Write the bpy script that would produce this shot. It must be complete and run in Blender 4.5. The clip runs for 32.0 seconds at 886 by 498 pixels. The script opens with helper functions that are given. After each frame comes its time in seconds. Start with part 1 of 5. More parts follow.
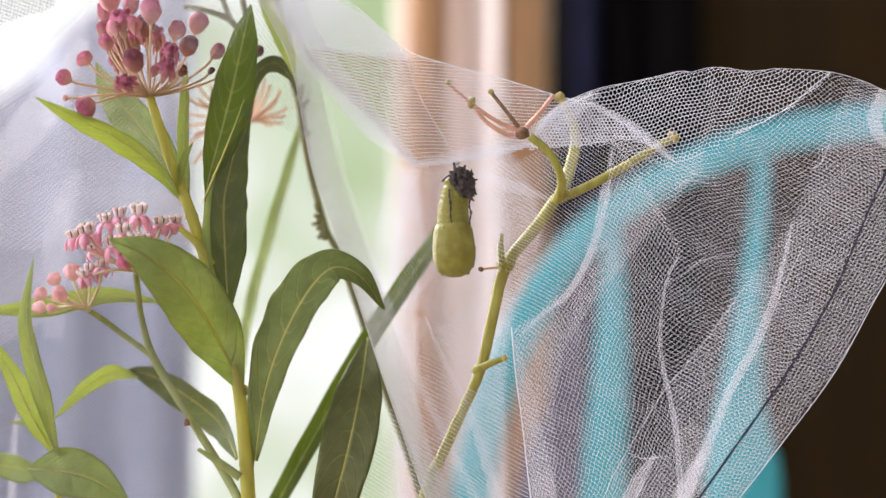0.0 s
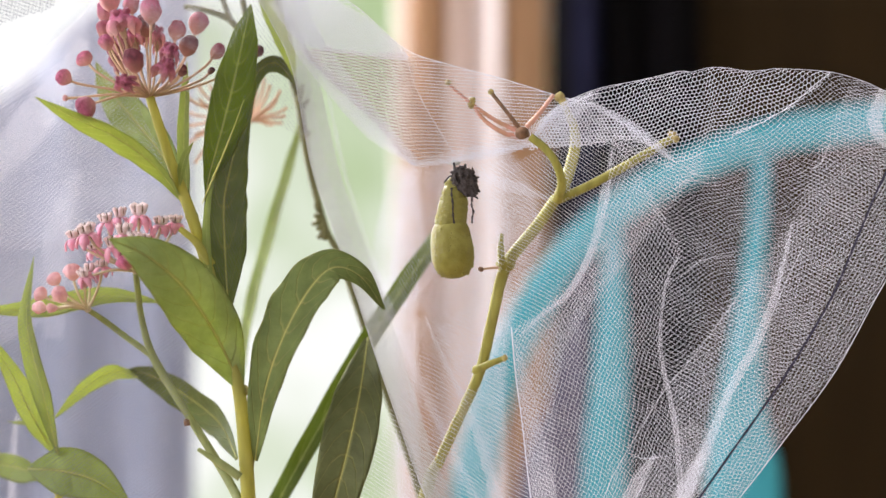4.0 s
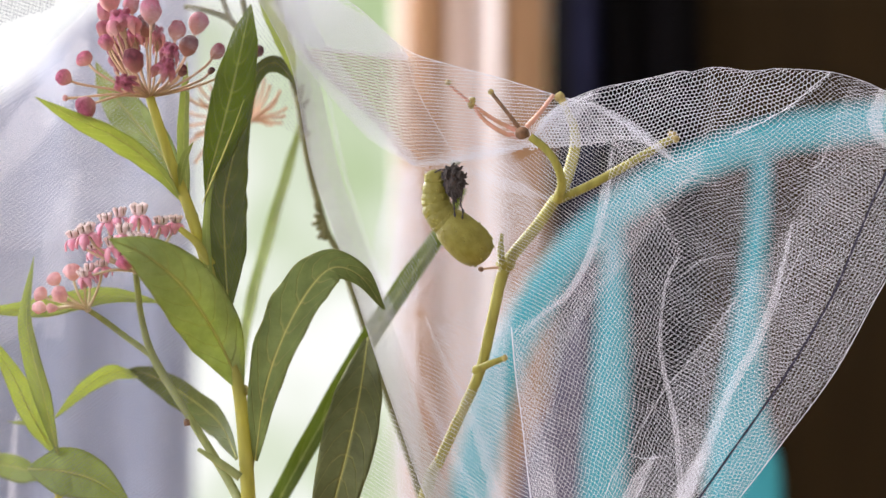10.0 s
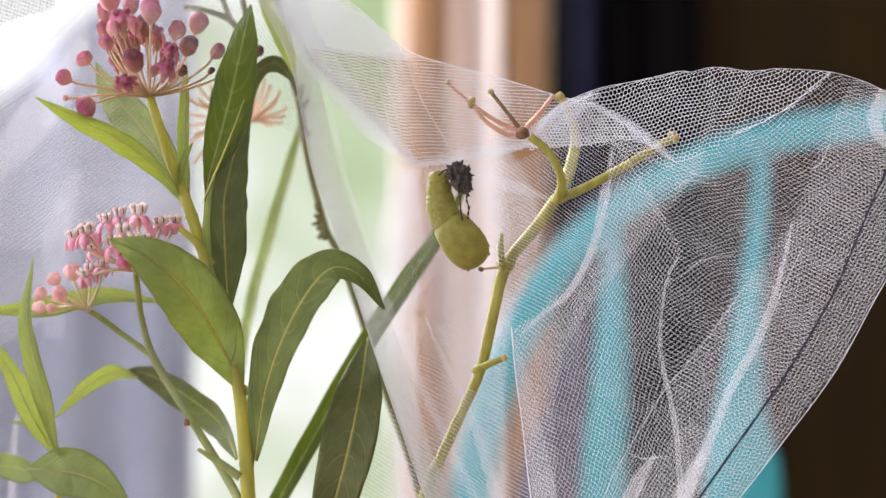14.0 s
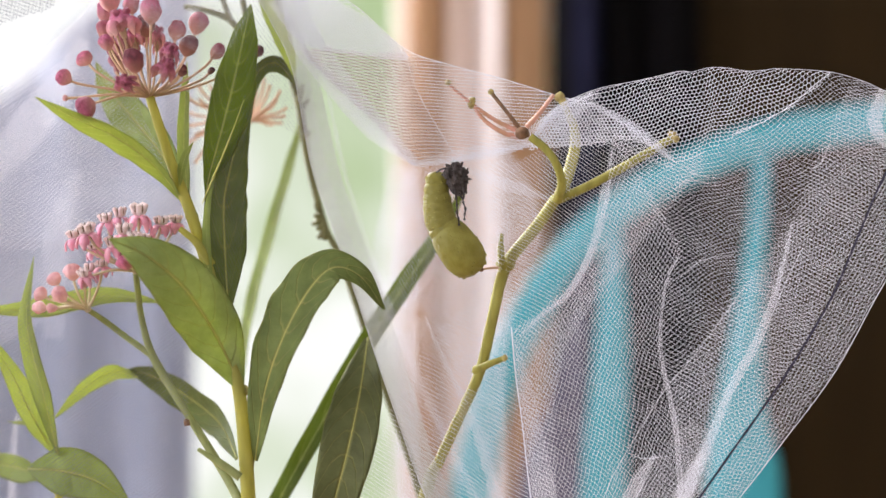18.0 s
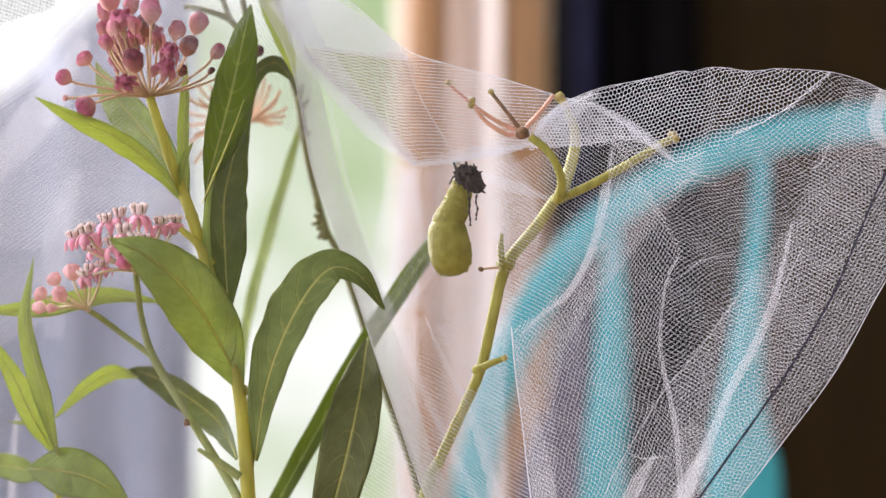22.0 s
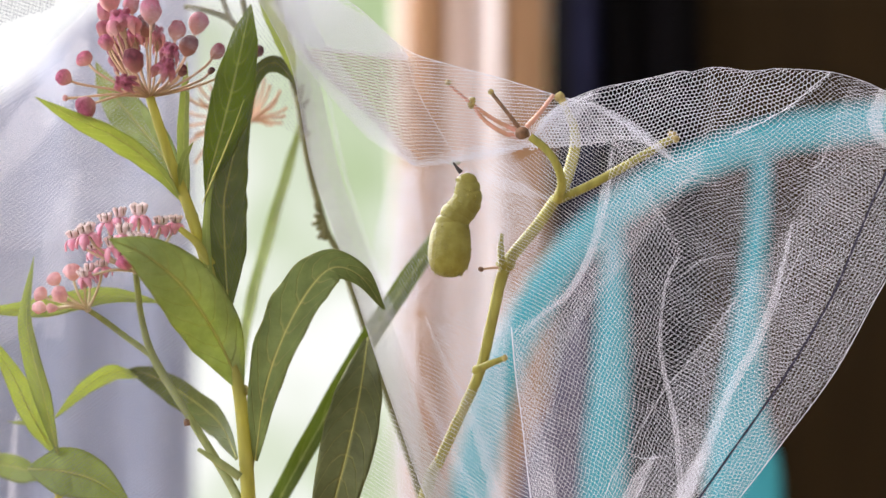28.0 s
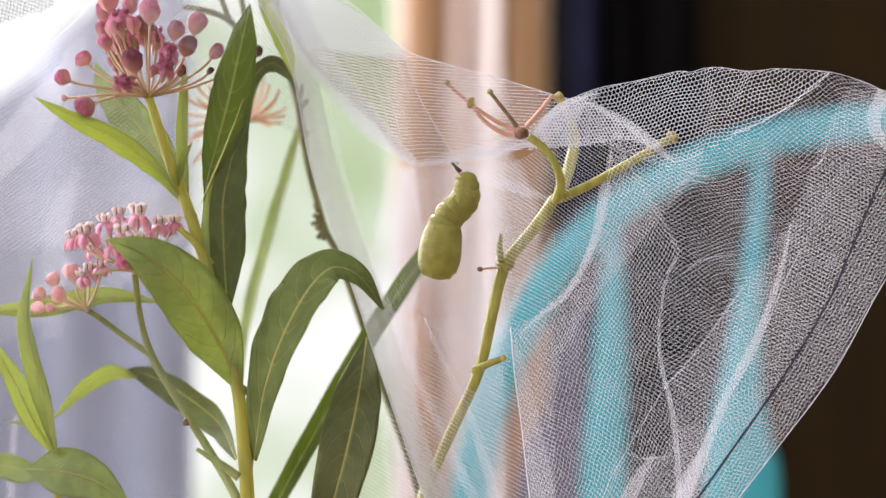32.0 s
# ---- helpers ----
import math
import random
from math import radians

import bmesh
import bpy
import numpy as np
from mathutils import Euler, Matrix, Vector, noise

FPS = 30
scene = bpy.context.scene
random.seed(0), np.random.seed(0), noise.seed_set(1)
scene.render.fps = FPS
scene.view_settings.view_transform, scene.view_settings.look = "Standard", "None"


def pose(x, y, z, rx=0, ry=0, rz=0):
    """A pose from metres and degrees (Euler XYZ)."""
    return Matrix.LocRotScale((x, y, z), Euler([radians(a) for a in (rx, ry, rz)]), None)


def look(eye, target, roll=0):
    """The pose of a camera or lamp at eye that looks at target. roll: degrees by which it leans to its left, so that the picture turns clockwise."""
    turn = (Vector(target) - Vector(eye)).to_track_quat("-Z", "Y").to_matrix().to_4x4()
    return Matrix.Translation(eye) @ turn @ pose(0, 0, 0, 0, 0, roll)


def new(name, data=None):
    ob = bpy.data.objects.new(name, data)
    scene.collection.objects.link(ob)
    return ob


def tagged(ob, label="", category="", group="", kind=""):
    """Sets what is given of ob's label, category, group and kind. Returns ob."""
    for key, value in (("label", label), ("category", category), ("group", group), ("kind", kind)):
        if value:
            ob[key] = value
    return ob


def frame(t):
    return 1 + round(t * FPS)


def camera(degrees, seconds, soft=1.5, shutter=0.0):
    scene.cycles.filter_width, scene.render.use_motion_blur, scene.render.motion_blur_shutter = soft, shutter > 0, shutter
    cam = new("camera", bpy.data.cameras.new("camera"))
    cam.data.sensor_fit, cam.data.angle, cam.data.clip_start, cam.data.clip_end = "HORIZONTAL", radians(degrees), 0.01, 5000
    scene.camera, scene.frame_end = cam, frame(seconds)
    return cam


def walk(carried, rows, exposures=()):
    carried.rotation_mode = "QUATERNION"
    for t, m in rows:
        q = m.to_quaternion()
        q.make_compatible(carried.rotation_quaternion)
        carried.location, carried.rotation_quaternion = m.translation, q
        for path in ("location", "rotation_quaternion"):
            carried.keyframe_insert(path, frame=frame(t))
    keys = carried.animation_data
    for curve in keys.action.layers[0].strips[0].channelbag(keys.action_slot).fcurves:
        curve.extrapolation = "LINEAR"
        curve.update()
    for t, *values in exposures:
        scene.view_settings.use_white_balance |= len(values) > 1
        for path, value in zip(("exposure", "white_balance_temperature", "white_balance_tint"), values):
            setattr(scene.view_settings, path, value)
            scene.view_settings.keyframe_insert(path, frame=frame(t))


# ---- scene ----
# ---- camera ----
D = 0.3718          # eye to the plane of sharp focus
U = 0.145e-3        # metres in one unit of the camera's view at that plane
Z0 = 1.0            # height of the eye
cam = camera(34.0, 32.0, soft=1.5)
cam.data.dof.use_dof = True
cam.data.dof.focus_distance = D
cam.data.dof.aperture_fstop = 5.4
HERE = look((0, -D, Z0), (0, 0, Z0))
NUDGED = look((0, -D, Z0), (1.8 * U, 0, Z0))
walk(cam, [(0.0, HERE), (28.6, HERE), (29.0, NUDGED), (32.0, NUDGED)])


def spot(a, b, y=0.0):
    """A place in the camera's view (a to the right, b down), y metres behind the plane of focus."""
    k = (D + y) / D * U
    return Vector(((a - 784) * k, y, Z0 - (b - 441) * k))


# ---- light ----
world = bpy.data.worlds.new("world")
scene.world = world
world.use_nodes = True
sky = world.node_tree.nodes.new("ShaderNodeTexSky")
sky.sky_type, sky.sun_disc = "NISHITA", False
sky.sun_elevation, sky.sun_rotation = radians(48), radians(-35)
world.node_tree.links.new(sky.outputs[0], world.node_tree.nodes["Background"].inputs[0])
world.node_tree.nodes["Background"].inputs[1].default_value = 0.10


def lamp(name, kind, where, target, energy, colour, size=None):
    data = bpy.data.lights.new(name, kind)
    data.energy, data.color = energy, colour
    if kind == "AREA":
        data.shape, data.size, data.size_y = "RECTANGLE", size[0], size[1]
    else:
        data.angle = radians(4.0)
    ob = new(name, data)
    ob.matrix_world = look(where, target)
    return ob


lamp("sun", "SUN", (-2.0, 3.0, 4.0), (0, 0, 1), 1.3, (1.0, 0.95, 0.86))
lamp("side_window_light", "AREA", (-1.93, -0.9, 1.5), (0.2, -0.3, 1.0), 36, (0.97, 0.97, 1.02), (1.4, 1.3))
lamp("back_window_light", "AREA", (-0.62, 0.86, 1.35), (0.0, 0.0, 1.0), 52, (1.0, 0.98, 0.98), (1.1, 1.2))


# ---- materials ----
def mat(name, colour, rough=0.5, colour2=None, scale=200.0, bump=0.0, bump_scale=None, metal=0.0, through_light=0.0,
        through_colour=None, vary=0.0, sheen=0.0, stretch=(1, 1, 1), coords="Object", mid=0.5, foot=None):
    m = bpy.data.materials.new(name)
    m.use_nodes = True
    nt = m.node_tree
    n, l = nt.nodes, nt.links
    p = n["Principled BSDF"]
    p.inputs["Roughness"].default_value, p.inputs["Metallic"].default_value = rough, metal
    p.inputs["Specular IOR Level"].default_value = 0.35 if max(colour) > 0.05 else 0.1
    tc = n.new("ShaderNodeTexCoord")
    mp = n.new("ShaderNodeMapping")
    mp.inputs["Scale"].default_value = stretch
    l.new(tc.outputs[coords], mp.inputs[0])
    nz = n.new("ShaderNodeTexNoise")
    nz.inputs["Scale"].default_value, nz.inputs["Detail"].default_value = scale, 6
    l.new(mp.outputs[0], nz.inputs["Vector"])
    ramp = n.new("ShaderNodeMapRange")
    ramp.inputs[1].default_value, ramp.inputs[2].default_value = mid - 0.2, mid + 0.2
    l.new(nz.outputs["Fac"], ramp.inputs[0])
    mix = n.new("ShaderNodeMix")
    mix.data_type = "RGBA"
    c2 = colour2 or tuple(c * 0.8 for c in colour)
    mix.inputs[6].default_value, mix.inputs[7].default_value = (*c2, 1), (*colour, 1)
    l.new(ramp.outputs[0], mix.inputs[0])
    out = mix.outputs[2]
    if foot:
        sep = n.new("ShaderNodeSeparateXYZ")
        l.new(tc.outputs["Object"], sep.inputs[0])
        rise = n.new("ShaderNodeMapRange")
        rise.inputs[1].default_value, rise.inputs[2].default_value = -1.2, 0.5
        l.new(sep.outputs[2], rise.inputs[0])
        tip = n.new("ShaderNodeMix")
        tip.data_type = "RGBA"
        tip.inputs[6].default_value = (*foot, 1)
        l.new(rise.outputs[0], tip.inputs[0])
        l.new(out, tip.inputs[7])
        out = tip.outputs[2]
    if vary:
        info = n.new("ShaderNodeObjectInfo")
        r = n.new("ShaderNodeMapRange")
        r.inputs[3].default_value, r.inputs[4].default_value = 1 - vary, 1 + vary
        l.new(info.outputs["Random"], r.inputs[0])
        hsv = n.new("ShaderNodeHueSaturation")
        l.new(r.outputs[0], hsv.inputs["Value"])
        l.new(out, hsv.inputs["Color"])
        out = hsv.outputs[0]
    l.new(out, p.inputs["Base Color"])
    if bump:
        nb = n.new("ShaderNodeTexNoise")
        nb.inputs["Scale"].default_value, nb.inputs["Detail"].default_value = bump_scale or scale * 4, 4
        l.new(mp.outputs[0], nb.inputs["Vector"])
        b = n.new("ShaderNodeBump")
        b.inputs["Strength"].default_value, b.inputs["Distance"].default_value = bump, 0.0005
        l.new(nb.outputs["Fac"], b.inputs["Height"])
        l.new(b.outputs[0], p.inputs["Normal"])
    if sheen:
        p.inputs["Sheen Weight"].default_value = sheen
    if through_light:
        tr = n.new("ShaderNodeBsdfTranslucent")
        tr.inputs["Color"].default_value = (*(through_colour or colour), 1)
        ms = n.new("ShaderNodeMixShader")
        ms.inputs[0].default_value = through_light
        l.new(p.outputs[0], ms.inputs[1])
        l.new(tr.outputs[0], ms.inputs[2])
        l.new(ms.outputs[0], n["Material Output"].inputs[0])
    return m


def leaf_mat(name, top, under, vein, glow, share):
    """A leaf blade: pale midrib and side veins along its own length, mottled green between them."""
    m = mat(name, top, 0.55, under, 260.0, 0.25, 1500.0, through_light=share, through_colour=glow, vary=0.12)
    n, l = m.node_tree.nodes, m.node_tree.links
    p = n["Principled BSDF"]
    p.inputs["Specular IOR Level"].default_value = 0.2
    base = p.inputs["Base Color"].links[0].from_socket
    uv = n.new("ShaderNodeUVMap")
    sep = n.new("ShaderNodeSeparateXYZ")
    l.new(uv.outputs[0], sep.inputs[0])

    def op(kind, *args):
        q = n.new("ShaderNodeMath")
        q.operation = kind
        for i, v in enumerate(args):
            if isinstance(v, (int, float)):
                q.inputs[i].default_value = v
            else:
                l.new(v, q.inputs[i])
        return q.outputs[0]

    patch = n.new("ShaderNodeTexNoise")
    patch.inputs["Scale"].default_value, patch.inputs["Detail"].default_value = 120.0, 10
    patch.inputs["Roughness"].default_value = 0.65
    l.new(n["Texture Coordinate"].outputs["Object"], patch.inputs["Vector"])
    tone = n.new("ShaderNodeMapRange")
    tone.inputs[1].default_value, tone.inputs[2].default_value = 0.3, 0.7
    tone.inputs[3].default_value, tone.inputs[4].default_value = 0.62, 1.38
    l.new(patch.outputs["Fac"], tone.inputs[0])
    shade = n.new("ShaderNodeHueSaturation")
    l.new(tone.outputs[0], shade.inputs["Value"])
    l.new(base, shade.inputs["Color"])
    base = shade.outputs[0]
    gloss = n.new("ShaderNodeMapRange")
    gloss.inputs[3].default_value, gloss.inputs[4].default_value = 0.40, 0.68
    l.new(patch.outputs["Fac"], gloss.inputs[0])
    l.new(gloss.outputs[0], p.inputs["Roughness"])
    side = op("ABSOLUTE", op("SUBTRACT", sep.outputs[0], 0.5))
    wob = n.new("ShaderNodeTexNoise")
    wob.inputs["Scale"].default_value = 9.0
    l.new(uv.outputs[0], wob.inputs["Vector"])
    run = op("ADD", op("SUBTRACT", op("MULTIPLY", sep.outputs[1], 10.0), op("MULTIPLY", op("MULTIPLY", side, side), 8.0)), op("MULTIPLY", wob.outputs[0], 0.3))
    near = op("ABSOLUTE", op("SUBTRACT", op("FRACT", run), 0.5))
    line = op("SUBTRACT", 1.0, op("MULTIPLY", near, 13.0))
    line = op("MULTIPLY", op("MAXIMUM", line, 0.0), 0.45)
    rib = op("MAXIMUM", op("SUBTRACT", 1.0, op("MULTIPLY", side, 20.0)), 0.0)
    # backlight along the blade's edge, put in as a pale border colour
    rim_light = op("MULTIPLY", op("MAXIMUM", op("SUBTRACT", side, 0.47), 0.0), 18.0)
    fac = op("MINIMUM", op("ADD", op("ADD", line, rib), rim_light), 1.0)
    mx = n.new("ShaderNodeMix")
    mx.data_type = "RGBA"
    mx.inputs[7].default_value = (*vein, 1)
    l.new(fac, mx.inputs[0])
    l.new(base, mx.inputs[6])
    l.new(mx.outputs[2], p.inputs["Base Color"])
    bump2 = n.new("ShaderNodeBump")
    bump2.inputs["Strength"].default_value, bump2.inputs["Distance"].default_value = 0.8, 0.0006
    bump2.invert = True
    l.new(fac, bump2.inputs["Height"])
    l.new(p.inputs["Normal"].links[0].from_socket, bump2.inputs["Normal"])
    l.new(bump2.outputs[0], p.inputs["Normal"])
    return m


LEAF = leaf_mat("milkweed_leaf", (0.38, 0.47, 0.20), (0.28, 0.36, 0.14), (0.52, 0.49, 0.17), (0.46, 0.52, 0.09), 0.40)
# darker leaf copy: the shade on the tall upper leaf is in its colour
SHADED_LEAF = leaf_mat("shaded_leaf", (0.105, 0.155, 0.03), (0.065, 0.105, 0.018), (0.66, 0.68, 0.24), (0.42, 0.50, 0.04), 0.34)
YOUNG = leaf_mat("young_leaf", (0.28, 0.33, 0.12), (0.19, 0.25, 0.075), (0.62, 0.62, 0.34), (0.66, 0.72, 0.24), 0.50)
DEEP = leaf_mat("deep_green_leaf", (0.175, 0.215, 0.07), (0.125, 0.16, 0.05), (0.50, 0.47, 0.17), (0.26, 0.31, 0.05), 0.24)
OLD = leaf_mat("old_leaf", (0.185, 0.20, 0.09), (0.135, 0.15, 0.065), (0.42, 0.40, 0.14), (0.20, 0.22, 0.04), 0.25)
RIB = mat("leaf_midrib", (0.60, 0.57, 0.22), 0.5, (0.50, 0.49, 0.16), 300.0, through_light=0.4, through_colour=(0.8, 0.8, 0.3))
STEM = mat("green_stem", (0.48, 0.46, 0.12), 0.5, (0.33, 0.32, 0.08), 150.0, 0.3, 900.0, stretch=(3, 3, 0.6), through_light=0.3, through_colour=(0.82, 0.76, 0.18))
BRANCH = mat("green_branch", (0.36, 0.40, 0.17), 0.5, (0.25, 0.28, 0.11), 150.0, 0.3, 900.0, stretch=(3, 3, 0.6), through_light=0.15, through_colour=(0.6, 0.66, 0.24))
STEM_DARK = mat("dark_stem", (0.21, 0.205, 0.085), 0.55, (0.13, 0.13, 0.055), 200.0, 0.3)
STEM_PINK = mat("pinkish_node", (0.38, 0.31, 0.12), 0.55, (0.30, 0.29, 0.09), 300.0, 0.3)
PALE_TIP = mat("pale_stub_tip", (0.54, 0.46, 0.16), 0.6, (0.24, 0.15, 0.07), 700.0, 0.6)
STALK = mat("yellow_green_stalk", (0.42, 0.385, 0.085), 0.5, (0.25, 0.23, 0.045), 170.0, 0.4, 1100.0, stretch=(3, 3, 0.5))
NODE = mat("stalk_node", (0.30, 0.16, 0.09), 0.65, (0.15, 0.085, 0.05), 600.0, 0.8)
PEDICEL = mat("pink_pedicel", (0.66, 0.44, 0.34), 0.5, (0.52, 0.42, 0.24), 300.0, through_light=0.25, through_colour=(0.8, 0.55, 0.42))
PALE_STALK = mat("pale_pedicel", (0.68, 0.60, 0.44), 0.5, (0.56, 0.44, 0.30), 300.0, through_light=0.3, through_colour=(0.8, 0.72, 0.5))
PEDICEL_RED = mat("red_pedicel", (0.68, 0.34, 0.28), 0.5, (0.54, 0.30, 0.18), 300.0, 0.3)
BUD = mat("pink_bud", (0.66, 0.20, 0.35), 0.65, (0.26, 0.06, 0.12), 2.6, 0.35, 5.0, vary=0.3, through_light=0.2, through_colour=(0.8, 0.3, 0.4), foot=(0.66, 0.44, 0.36))
BUD_DARK = mat("maroon_bud", (0.20, 0.045, 0.07), 0.65, (0.07, 0.018, 0.028), 2.2, 0.4, 5.0, vary=0.3, foot=(0.45, 0.22, 0.17))
BUD_DUSKY = mat("dusky_red_bud", (0.46, 0.13, 0.20), 0.6, (0.20, 0.05, 0.08), 2.2, 0.5, 5.0, vary=0.3, through_light=0.15, through_colour=(0.7, 0.25, 0.3), foot=(0.62, 0.36, 0.26))
PETAL = mat("pink_petal", (0.92, 0.58, 0.71), 0.6, (0.80, 0.34, 0.52), 2.0, 0.25, 5.0, vary=0.12, through_light=0.35, through_colour=(0.9, 0.5, 0.58))
HOOD = mat("pale_hood", (0.96, 0.89, 0.89), 0.55, (0.92, 0.72, 0.76), 2.0, 0.2, 5.0, vary=0.08, through_light=0.35, through_colour=(0.95, 0.84, 0.82))
PALE_BUD = mat("pale_pink_bud", (0.88, 0.62, 0.66), 0.6, (0.58, 0.27, 0.35), 2.6, 0.4, 5.0, vary=0.15, through_light=0.3, through_colour=(0.9, 0.55, 0.5), foot=(0.82, 0.66, 0.64))
DRIED = mat("faded_pedicel", (0.78, 0.58, 0.45), 0.6, (0.64, 0.44, 0.30), 250.0, through_light=0.3, through_colour=(0.8, 0.55, 0.38))
NET = mat("white_tulle", (0.852, 0.852, 0.91), 0.5, (0.795, 0.795, 0.855), 500.0, through_light=0.5, through_colour=(0.905, 0.90, 0.96))
# darker copy of the white tulle: shade on the net is put into its colour
SHADED_NET = mat("shaded_white_tulle", (0.27, 0.27, 0.33), 0.65, (0.22, 0.22, 0.28), 500.0, through_light=0.2, through_colour=(0.36, 0.36, 0.42))
# doubled tulle; the grey of its backlit threads is put into the colour
SHADED_HEM = mat("doubled_hem_backlit_grey", (0.66, 0.67, 0.66), 0.65, (0.54, 0.55, 0.55), 500.0, through_light=0.3, through_colour=(0.8, 0.8, 0.8))
# pinkish brown that paints the shade on the drape's threads
DRAPE_SHADE = mat("pinkish_shade_tulle", (0.50, 0.36, 0.30), 0.65, (0.42, 0.30, 0.25), 500.0, through_light=0.2, through_colour=(0.6, 0.45, 0.38))
SEAM = mat("dark_sewing_thread", (0.03, 0.025, 0.06), 0.7, (0.015, 0.012, 0.03), 2000.0, 0.6)
SKIN = mat("yellow_green_chrysalis_skin", (0.37, 0.335, 0.085), 0.40, (0.23, 0.205, 0.04), 330.0, 0.9, 1000.0, through_light=0.22, through_colour=(0.55, 0.50, 0.07))
# yellow skin knobs, made paler to carry the glints of the lit side
GLINT_KNOB = mat("pale_yellow_knob_glint", (0.50, 0.445, 0.125), 0.25, (0.42, 0.37, 0.09), 300.0)
HUSK = mat("black_shed_skin", (0.035, 0.028, 0.028), 0.75, (0.10, 0.085, 0.085), 900.0, 1.0, 2600.0, mid=0.62)
SILK = mat("white_silk", (0.8, 0.8, 0.8), 0.6, None, 900.0, 0.5)
PURPLE = mat("purple_binding", (0.12, 0.105, 0.17), 0.7, (0.095, 0.085, 0.14), 120.0, 0.3, 2500.0)
TEAL = mat("teal_binding", (0.06, 0.41, 0.52), 0.7, (0.045, 0.35, 0.45), 120.0, 0.3, 2500.0)
WOOD = mat("brown_wood_casing", (0.50, 0.28, 0.145), 0.45, (0.40, 0.21, 0.105), 30.0, 0.2, 200.0, stretch=(6, 6, 0.3))
# paler copy of the casing wood: the light falling there is in its colour
LIT_WOOD = mat("lit_casing_pinkish", (0.90, 0.70, 0.62), 0.35, (0.84, 0.62, 0.53), 30.0, 0.2, 200.0, stretch=(6, 6, 0.3))
# pale colour that paints the glossy highlight on the brown casing
HIGHLIGHT_WOOD = mat("casing_highlight_pale", (0.95, 0.85, 0.82), 0.25, (0.93, 0.80, 0.76), 30.0, 0.1, stretch=(6, 6, 0.3))
# very dark brown: the lack of light on the right is put into it
UNLIT_WOOD = mat("unlit_brown_wood", (0.028, 0.016, 0.005), 0.7, (0.021, 0.012, 0.004), 18.0, 0.2, 120.0, stretch=(5, 5, 0.3))
NAVY = mat("navy_cloth", (0.012, 0.012, 0.030), 0.95, (0.008, 0.008, 0.02), 40.0, 0.3)
# near-black that paints the darkness of the opening beside the casing
UNLIT_BLACK = mat("unlit_black_cloth", (0.004, 0.003, 0.004), 0.98, (0.003, 0.0025, 0.003), 40.0, 0.3)
CURTAIN = mat("lavender_grey_curtain", (0.365, 0.41, 0.55), 0.85, (0.285, 0.325, 0.45), 25.0, 0.3, 1500.0, through_light=0.2, through_colour=(0.5, 0.5, 0.6))
PLASTER = mat("white_plaster", (0.78, 0.77, 0.74), 0.8, (0.72, 0.71, 0.68), 6.0, 0.2, 60.0)
FLOORWOOD = mat("floor_boards", (0.30, 0.18, 0.09), 0.5, (0.2, 0.12, 0.06), 8.0, 0.2, 60.0, stretch=(1, 8, 1))
TABLE = mat("table_wood", (0.40, 0.26, 0.15), 0.45, (0.30, 0.19, 0.10), 12.0, 0.2, 90.0, stretch=(1, 8, 1))
WHITE_PAINT = mat("white_window_paint", (0.80, 0.80, 0.78), 0.5, (0.74, 0.74, 0.72), 10.0, 0.1)


# ---- building helpers ----
def thing(name, label, category, where=(0, 0, 0), group="", kind=""):
    ob = new(name)
    ob.empty_display_size = 0.01
    ob.location = where
    return tagged(ob, label, category, group, kind)


def from_bm(name, bm, material, smooth=True):
    me = bpy.data.meshes.new(name)
    bm.to_mesh(me)
    bm.free()
    for one in material if isinstance(material, (tuple, list)) else (material,):
        me.materials.append(one)
    if smooth:
        me.polygons.foreach_set("use_smooth", [True] * len(me.polygons))
    return me


def hang(name, me, parent=None, label=""):
    ob = new(name, me)
    if parent is not None:
        ob.parent = parent
        up, base = parent, Matrix.Identity(4)
        while up is not None:
            base = up.matrix_basis @ base
            up = up.parent
        ob.matrix_basis = base.inverted()
    if label:
        ob["label"] = label
    return ob


def part(name, bm, material, parent, label=""):
    return hang(name, bm if isinstance(bm, bpy.types.Mesh) else from_bm(name, bm, material), parent, label)


def smooth_line(points, steps=8):
    """A rounded line through points (Catmull-Rom)."""
    p = [Vector(q) for q in points]
    p = [p[0] * 2 - p[1]] + p + [p[-1] * 2 - p[-2]]
    out = []
    for i in range(1, len(p) - 2):
        for s in range(steps):
            t = s / steps
            a, b, c, d = p[i - 1:i + 3]
            out.append(0.5 * (2 * b + (c - a) * t + (2 * a - 5 * b + 4 * c - d) * t * t + (3 * b - a - 3 * c + d) * t ** 3))
    out.append(p[-2])
    return out


def spread(values, count):
    return np.interp(np.linspace(0, 1, count), np.linspace(0, 1, len(values)), values).tolist() if len(values) > 1 else [float(values[0])] * count


def add_tube(bm, line, radii, sides=8, flat=1.0, index=0):
    """A rounded tube along line; flat squeezes it from front to back."""
    r = spread(radii, len(line))
    rings = []
    for i, p in enumerate(line):
        d = (line[min(i + 1, len(line) - 1)] - line[max(i - 1, 0)]).normalized()
        side = d.cross(Vector((0, 1, 0.001)))
        side = side.normalized() if side.length > 1e-6 else Vector((1, 0, 0))
        back = side.cross(d)
        rings.append([bm.verts.new(p + r[i] * (math.cos(q) * side + flat * math.sin(q) * back))
                      for q in (2 * math.pi * k / sides for k in range(sides))])
    for one, two in zip(rings, rings[1:]):
        for k in range(sides):
            f = bm.faces.new((one[k], one[(k + 1) % sides], two[(k + 1) % sides], two[k]))
            f.material_index = index
    for ring in (rings[0][::-1], rings[-1]):
        bm.faces.new(ring).material_index = index
    return bm


